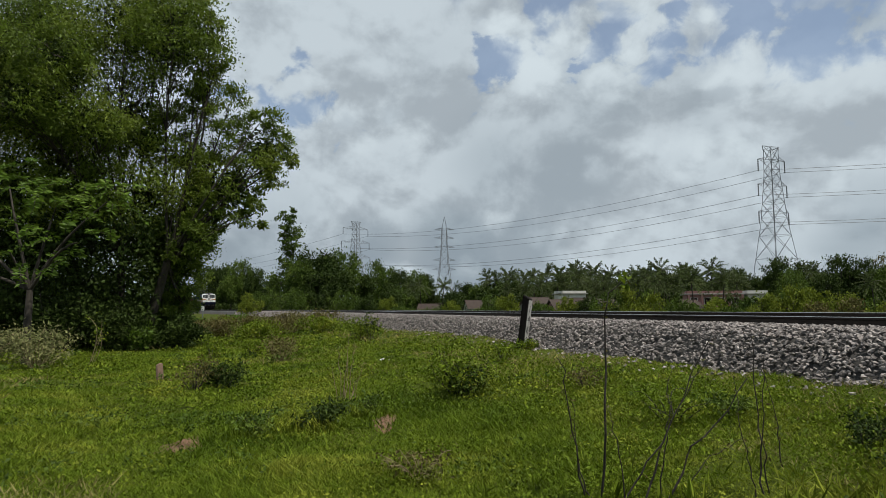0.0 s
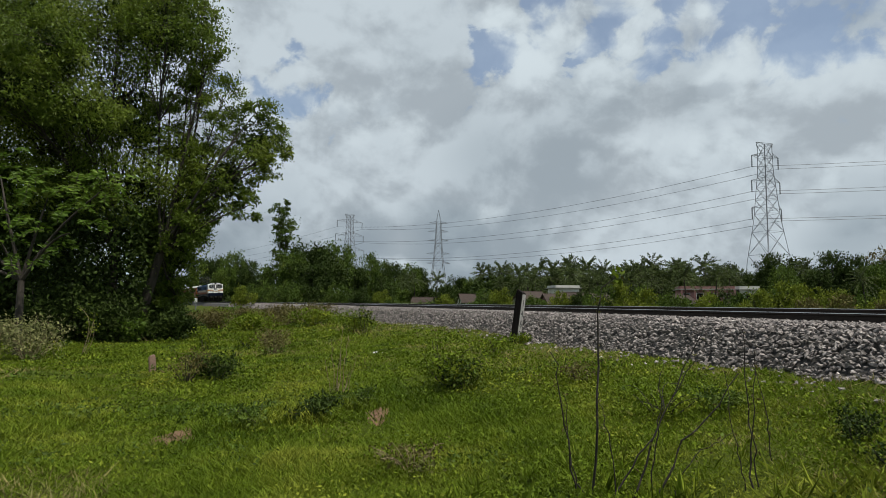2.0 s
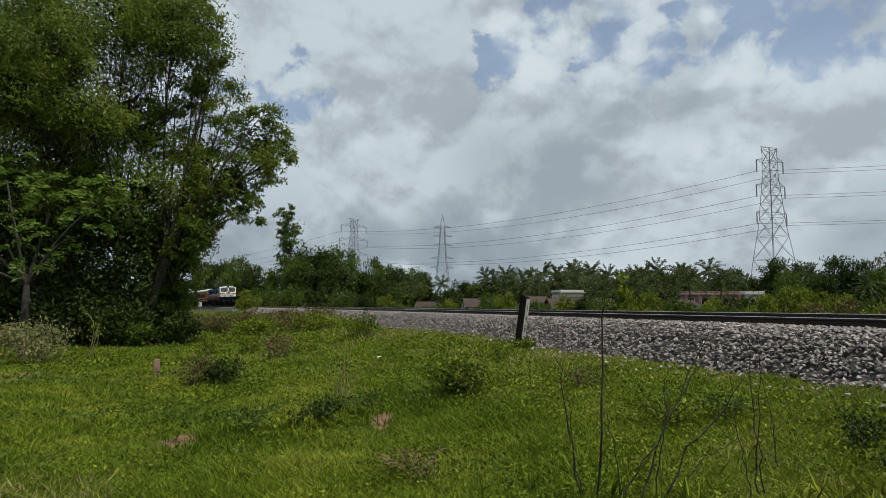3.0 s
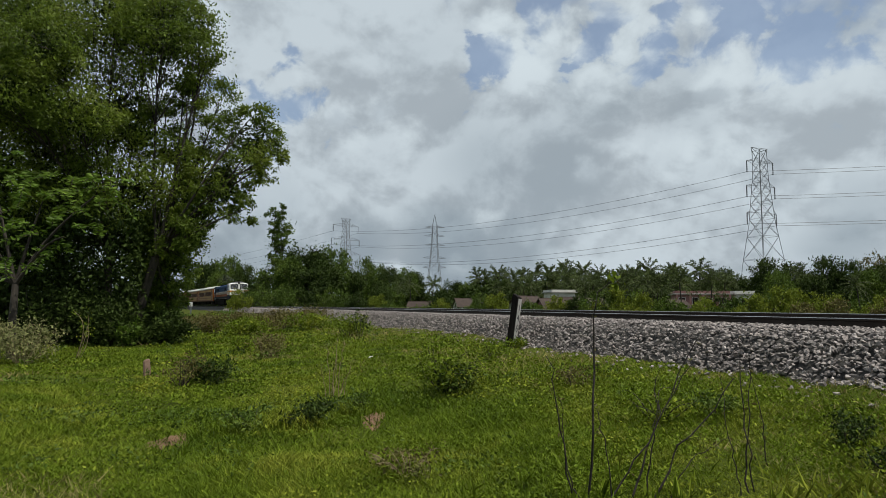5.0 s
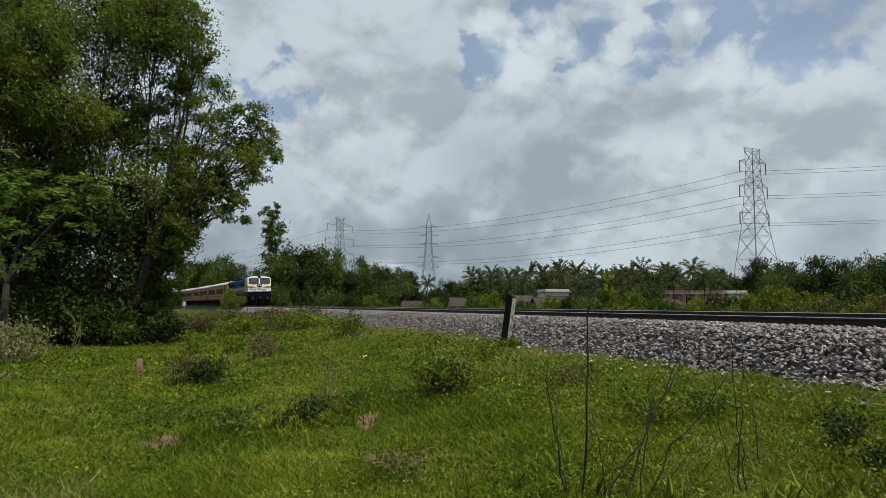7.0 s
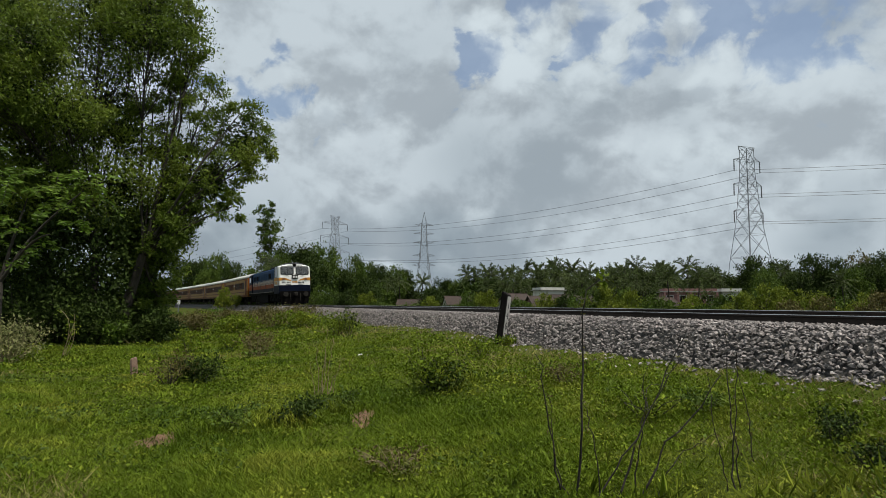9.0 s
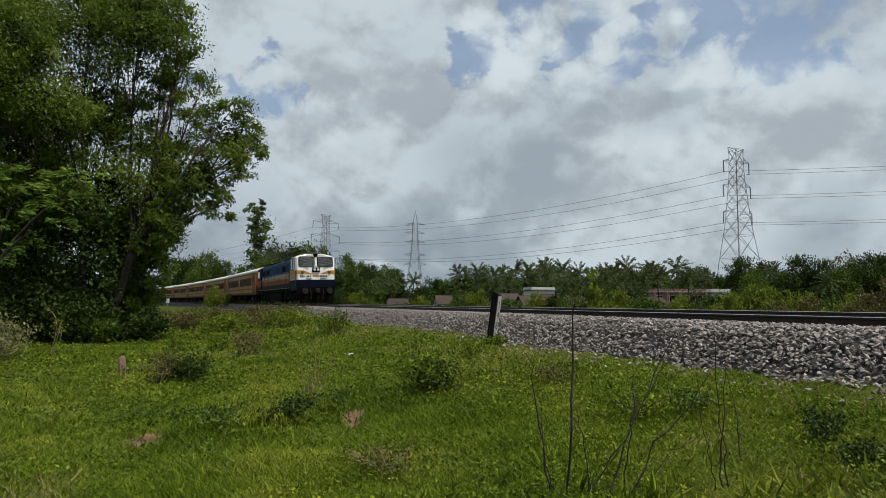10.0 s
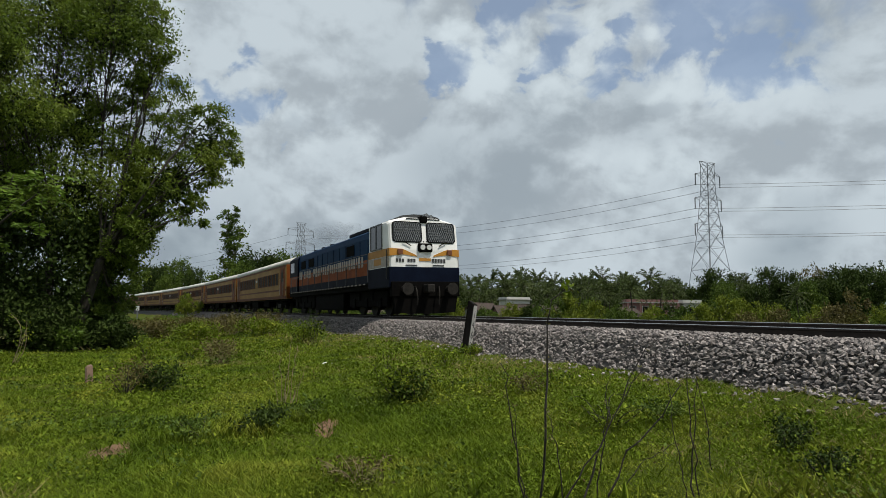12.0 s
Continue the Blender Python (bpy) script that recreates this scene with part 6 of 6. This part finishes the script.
        slab(cab, "cab_badge", M["loco_orange"], x, F - 1.9, F - 1.0, 2.12, 2.38, s * 0.012)
        for y in (F - 2.62, F - 0.22):
            part("grab_rail", bar(bmesh.new(), (x + s * 0.05, y, 1.5), (x + s * 0.05, y, 2.7), 0.03), M["grille"], cab)
    # long hood
    H = 1.42
    hood = [(H, 1.42), (H, 3.45)] + roof_arc(H, 3.45, 3.92, 8, 0.55)[1:-1] + [(-H, 3.45), (-H, 1.42)]
    b2 = outline_solid(bmesh.new(), hood, B + 2.6, F - 2.7)
    body = part("long_hood", b2, M["loco_blue"], loco, "dark blue engine hood")
    # rear cab
    b2 = outline_solid(bmesh.new(), [(1.52, 1.42), (1.52, 3.6), (1.2, 3.86), (-1.2, 3.86), (-1.52, 3.6), (-1.52, 1.42)], B + 0.1, B + 2.55)
    rear = part("rear_cab", b2, M["loco_navy"], loco, "dark rear cab")
    for s in (1, -1):
        slab(rear, "side_window", M["glass"], s * 1.522, B + 0.5, B + 1.6, 2.75, 3.4, s * 0.012)
        slab(rear, "side_stripe", M["loco_rust"], s * 1.522, B + 0.1, B + 2.55, 1.80, 2.45, s * 0.010, "rust-red stripe")
        slab(body, "stripe", M["loco_rust"], s * (H + 0.002), B + 2.6, F - 2.7, 1.80, 2.50, s * 0.010, "rust-red stripe")
        slab(body, "stripe", M["loco_navy"], s * (H + 0.002), B + 2.6, F - 2.7, 1.43, 1.80, s * 0.012, "navy lower band")
        slab(body, "stripe", M["grille"], s * (H + 0.014), B + 3.0, F - 3.2, 2.74, 2.77, s * 0.006, "thin grey line")
        rng = np.random.RandomState(3)
        y = 6.3
        while y > -7.3:
            w = rng.uniform(0.16, 0.34)
            if rng.uniform() < 0.84:
                slab(body, "lettering", M["lettering"], s * (H + 0.013), y - w, y, 2.18 + 0.08 * rng.uniform(), 2.70 - 0.05 * rng.uniform(), s * 0.010)
            y -= w + rng.uniform(0.10, 0.20)
        for y in np.arange(-7.2, 7.0, 1.18):
            slab(body, "hood_door", M["loco_navy"], s * (H + 0.002), y, y + 0.035, 2.68, 3.42, s * 0.014)
        for y in (-6.8, -4.6, 3.6):
            slab(body, "louvre", M["black"], s * (H + 0.002), y, y + 1.3, 2.85, 3.35, s * 0.02)
        # white-edged walkway and handrail
        b2 = boxed(min(s * 1.42, s * 1.57), max(s * 1.42, s * 1.57), B + 0.1, F - 2.7, 1.36, 1.43)
        part("walkway", b2, M["black"], loco)
        for i, y in enumerate(np.arange(-9.4, 7.0, 0.62)):
            slab(loco, "walkway_mark", M["lettering"], s * 1.571, y, y + 0.30, 1.37, 1.42, s * 0.006)
        b2 = bmesh.new()
        for y in np.arange(-9.3, 7.2, 1.65):
            bar(b2, (s * 1.54, y, 1.42), (s * 1.54, y, 2.35), 0.035)
        bar(b2, (s * 1.54, -9.3, 2.35), (s * 1.54, 7.2, 2.35), 0.035)
        part("handrail", b2, M["grille"], loco)
    # roof gear on the hood: fans, exhaust, grid hatches
    for y in (-6.3, -4.3, -2.3):
        b2 = bmesh.new()
        cyl(b2, 0.72, 0.22, pose(0, y, 3.98), 24)
        part("roof_fan", b2, M["black"], loco)
    part("exhaust", boxed(-0.35, 0.35, 0.2, 1.3, 3.9, 4.14, bevel=0.04), M["black"], loco)
    part("brake_hatch", boxed(-1.1, 1.1, 2.9, 6.6, 3.86, 4.06, bevel=0.06), M["loco_navy"], loco)
    part("roof_hatch", boxed(-0.5, 0.5, -8.9, -7.9, 3.84, 4.0, bevel=0.04), M["lettering"], loco)
    # front gear: beam, buffers, coupler, pipes, guard
    part("buffer_beam", boxed(-1.5, 1.5, F - 0.15, F + 0.14, 0.80, 1.40, bevel=0.02), M["black"], loco)
    for e in (1, -1):
        yy = e * (F + 0.14)
        for s in (1, -1):
            b2 = bmesh.new()
            cyl(b2, 0.14, 0.42, pose(s * 0.98, yy + e * 0.2, 1.10, 90), 16)
            cyl(b2, 0.24, 0.05, pose(s * 0.98, yy + e * 0.43, 1.10, 90), 26)
            part("buffer", b2, M["wheel"], loco, "round steel buffer")
            b2 = bmesh.new()
            hose = [(s * 0.52, yy + e * 0.05, 1.20), (s * 0.50, yy + e * 0.18, 1.02), (s * 0.48, yy + e * 0.20, 0.7), (s * 0.47, yy + e * 0.12, 0.45)]
            piece("brake_hose", *tube(hose, [0.032] * 4, 8), M["wheel"], loco, "hanging brake hose", True)
            b2.free()
        b2 = boxed(-0.16, 0.16, min(yy, yy + e * 0.5), max(yy, yy + e * 0.5), 0.95, 1.28, bevel=0.05)
        part("coupler", b2, M["wheel"], loco)
    b2 = outline_solid(bmesh.new(), [(1.42, 0.85), (1.30, 0.14), (0.5, 0.10), (-0.5, 0.10), (-1.30, 0.14), (-1.42, 0.85)], F - 0.12, F + 0.10)
    part("cow_catcher", b2, M["black"], loco, "black plough below the buffers")
    # fuel tank, bogies, wheels
    part("fuel_tank", boxed(-1.40, 1.40, -3.0, 3.0, 0.24, 1.13, bevel=0.12), M["black"], loco)
    for c in (-6.4, 6.4):
        bg = part("bogie", boxed(-1.28, 1.28, c - 2.6, c + 2.6, 0.62, 0.90, bevel=0.05), M["black"], loco)
        for s in (1, -1):
            b2 = bmesh.new()
            box(b2, s * 1.12, s * 1.30, c - 2.75, c + 2.75, 0.40, 1.12, bevel=0.06)
            for dy in (-1.85, 0, 1.85):
                box(b2, s * 1.10, s * 1.36, c + dy - 0.22, c + dy + 0.22, 0.34, 0.78, bevel=0.04)
            for dy in (-0.95, 0.95):
                cyl(b2, 0.13, 0.42, pose(s * 1.24, c + dy, 0.9), 12)
            part("side_frame", b2, M["black"], bg)
        for dy in (-1.85, 0, 1.85):
            wheelset(bg, c + dy, 0.545)
    return loco


def build_coach(variant):
    words = ["cream-yellow and brown passenger coach with barred windows", "cream-yellow passenger coach with a brown window band"]
    co = thing("passenger_coach", Matrix(), words[variant], "railway coach", "coaches of the train")
    F, W = 10.85, 1.62
    sec = [(W - 0.05, 1.05), (W, 1.25), (W, 3.45)] + [(x, z) for x, z in roof_arc(W, 3.45, 3.62, 8, 0.7)[1:-1]] + [(-W, 3.45), (-W, 1.25), (-W + 0.05, 1.05)]
    body = part("body", outline_solid(bmesh.new(), sec, -F, F), M["coach_yellow"], co, "cream-yellow painted body")
    arc = [(x * 1.0, z) for x, z in roof_arc(W + 0.015, 3.46, 4.03, 14, 0.75)]
    part("roof", outline_solid(bmesh.new(), arc, -F - 0.02, F + 0.02), M["coach_roof"], co, "pale grey rounded roof", True)
    for y in np.arange(-8.6, 9, 2.45):
        b2 = bmesh.new()
        cyl(b2, 0.17, 0.16, pose(0.42, float(y), 4.03), 12)
        part("ventilator", b2, M["coach_roof"], co)
    for s in (1, -1):
        x = s * (W + 0.001)
        if variant == 1:
            slab(body, "window_band", M["coach_brown"], x, -F + 1.6, F - 1.6, 2.12, 2.98, s * 0.006, "brown window band")
        slab(body, "waist_stripe", M["coach_brown"], x, -F, F, 1.62, 1.74, s * 0.008, "brown stripe")
        slab(body, "sill_stripe", M["coach_brown"], x, -F, F, 1.07, 1.27, s * 0.006, "brown sill")
        slab(body, "cornice", M["coach_brown"], x, -F, F, 3.32, 3.44, s * 0.010, "brown cornice")
        wins = [y for y in np.arange(-8.4, 8.6, 1.02)]
        for i, y in enumerate(wins):
            if i in (8,):
                slab(body, "destination_board", M["coach_roof"], x, y - 0.35, y + 0.35, 2.55, 2.75, s * 0.02)
                continue
            w = part("window", boxed(min(x, x + s * 0.012), max(x, x + s * 0.012), y - 0.36, y + 0.36, 2.12, 2.92), M["window_dark"], body, "dark barred window")
            b2 = bmesh.new()
            loops = [[b2.verts.new((x + s * q, y + sy * g, z)) for sy, z in ((-1, 2.52 - g - 0.05), (1, 2.52 - g - 0.05), (1, 2.52 + g + 0.05), (-1, 2.52 + g + 0.05))]
                     for g, q in ((0.39, 0.0), (0.39, 0.03), (0.345, 0.03), (0.345, 0.0))]
            for l0, l1 in zip(loops[:-1], loops[1:]):
                for i4 in range(4):
                    b2.faces.new((l0[i4], l0[(i4 + 1) % 4], l1[(i4 + 1) % 4], l1[i4]))
            bmesh.ops.recalc_face_normals(b2, faces=b2.faces)
            part("window_frame", b2, M["coach_brown"], w)
        for e in (1, -1):
            slab(body, "vestibule_panel", M["coach_end"], x, e * (F - 1.25) - 0.80, e * (F - 1.25) + 0.80, 1.28, 3.31, s * 0.009, "rust-brown vestibule side")
            d = slab(body, "door", M["coach_brown"], x, e * (F - 1.25) - 0.42, e * (F - 1.25) + 0.42, 1.20, 3.15, s * 0.02, "brown end door")
            slab(d, "door_window", M["window_dark"], x + s * 0.02, e * (F - 1.25) - 0.25, e * (F - 1.25) + 0.25, 2.25, 2.95, s * 0.006)
            b2 = bmesh.new()
            for dy in (-0.52, 0.52):
                bar(b2, (x + s * 0.06, e * (F - 1.25) + dy, 1.35), (x + s * 0.06, e * (F - 1.25) + dy, 2.5), 0.03)
            part("door_rail", b2, M["lettering"], body)
    for e in (1, -1):
        y = e * (F + 0.003)
        end = part("end_wall", boxed(-W + 0.03, W - 0.03, min(y, y + e * 0.015), max(y, y + e * 0.015), 1.08, 3.5), M["coach_end"], co, "orange-brown end wall")
        part("gangway", boxed(-0.62, 0.62, min(y, y + e * 0.30), max(y, y + e * 0.30), 1.15, 3.35, bevel=0.05), M["black"], co, "black bellows gangway")
        for s in (1, -1):
            b2 = bmesh.new()
            cyl(b2, 0.11, 0.30, pose(s * 0.98, y + e * 0.10, 1.10, 90), 12)
            cyl(b2, 0.22, 0.05, pose(s * 0.98, y + e * 0.26, 1.10, 90), 18)
            part("buffer", b2, M["wheel"], co)
            for z in (1.6, 2.1, 2.6):
                part("end_rung", boxed(s * 0.95 - 0.2, s * 0.95 + 0.2, min(y, y + e * 0.06), max(y, y + e * 0.06), z, z + 0.035), M["black"], end)
    part("underframe", boxed(-1.45, 1.45, -F + 0.1, F - 0.1, 0.92, 1.06), M["black"], co)
    part("battery_box", boxed(-1.40, 1.40, -3.4, -0.6, 0.45, 0.93, bevel=0.04), M["black"], co)
    part("tank", boxed(-1.30, 1.30, 1.2, 3.4, 0.50, 0.93, bevel=0.08), M["black"], co)
    for c in (-7.39, 7.39):
        bg = part("bogie", boxed(-1.2, 1.2, c - 1.75, c + 1.75, 0.55, 0.85, bevel=0.05), M["black"], co)
        for dy in (-1.45, 1.45):
            wheelset(bg, c + dy, 0.457)
        for s in (1, -1):
            part("spring", boxed(s * 1.2 - 0.12, s * 1.2 + 0.12, c - 0.5, c + 0.5, 0.40, 0.70, bevel=0.04), M["wheel"], bg)
    return co


def build_smoke():
    """The thin dark exhaust trailing from the roof, in see-through puffs."""
    rng = np.random.RandomState(9)
    smoke = thing("exhaust_smoke", Matrix(), "thin dark diesel exhaust trailing over the roofs", "smoke")
    for i in range(4):
        t = (i + 1) / 4
        bm = bmesh.new()
        bmesh.ops.create_icosphere(bm, subdivisions=4, radius=1)
        r = 0.5 + 0.8 * t
        for v in bm.verts:
            v.co = Vector((v.co.x * r * 1.1, v.co.y * r * 2.3, v.co.z * r * 0.75)) * (1 + 0.3 * noise.noise(v.co * 1.6 + Vector((i * 3.1, 0, 0))))
        ob = part("puff", bm, M["smoke"], smoke, "", True)
        ob.location = (rng.normal() * 0.3 * t - 0.5 * t, 0.9 - 15 * t ** 1.2, 4.4 + 1.3 * t ** 0.7 + rng.normal() * 0.2 * t)
    return smoke


LOCO = build_loco()
SMOKE = build_smoke()
COACHES = [build_coach(0), build_coach(1)]
for n in range(2, 9):
    COACHES.append(copy_thing(COACHES[0 if n in (4, 6) else 1], Matrix()))


def train_front(t):
    """How far up the line the train's front is at t seconds."""
    return 13.659 * (12 - t) - 0.24446 * (12 - t) ** 2 / 2


def vehicle_pose(s, pivot):
    """A vehicle whose middle is at s and whose bogies are pivot metres before and behind it."""
    a, b = track(s - pivot), track(s + pivot)
    f = a - b
    m = (a + b) / 2
    return pose(m[0], m[1], m[2], 0, math.degrees(math.atan(CANT)), math.degrees(math.atan2(-f[0], f[1])))


def motions():
    times = [i * 0.5 for i in range(25)]
    walk(LOCO, [(t, vehicle_pose(train_front(t) + 10.1, 6.4)) for t in times])
    walk(SMOKE, [(t, vehicle_pose(train_front(t) + 10.1, 6.4)) for t in times])
    for n, co in enumerate(COACHES):
        walk(co, [(t, vehicle_pose(train_front(t) + 20.6 + 11.15 + 22.3 * n, 7.39)) for t in times])


build_ballast_stones()
motions()
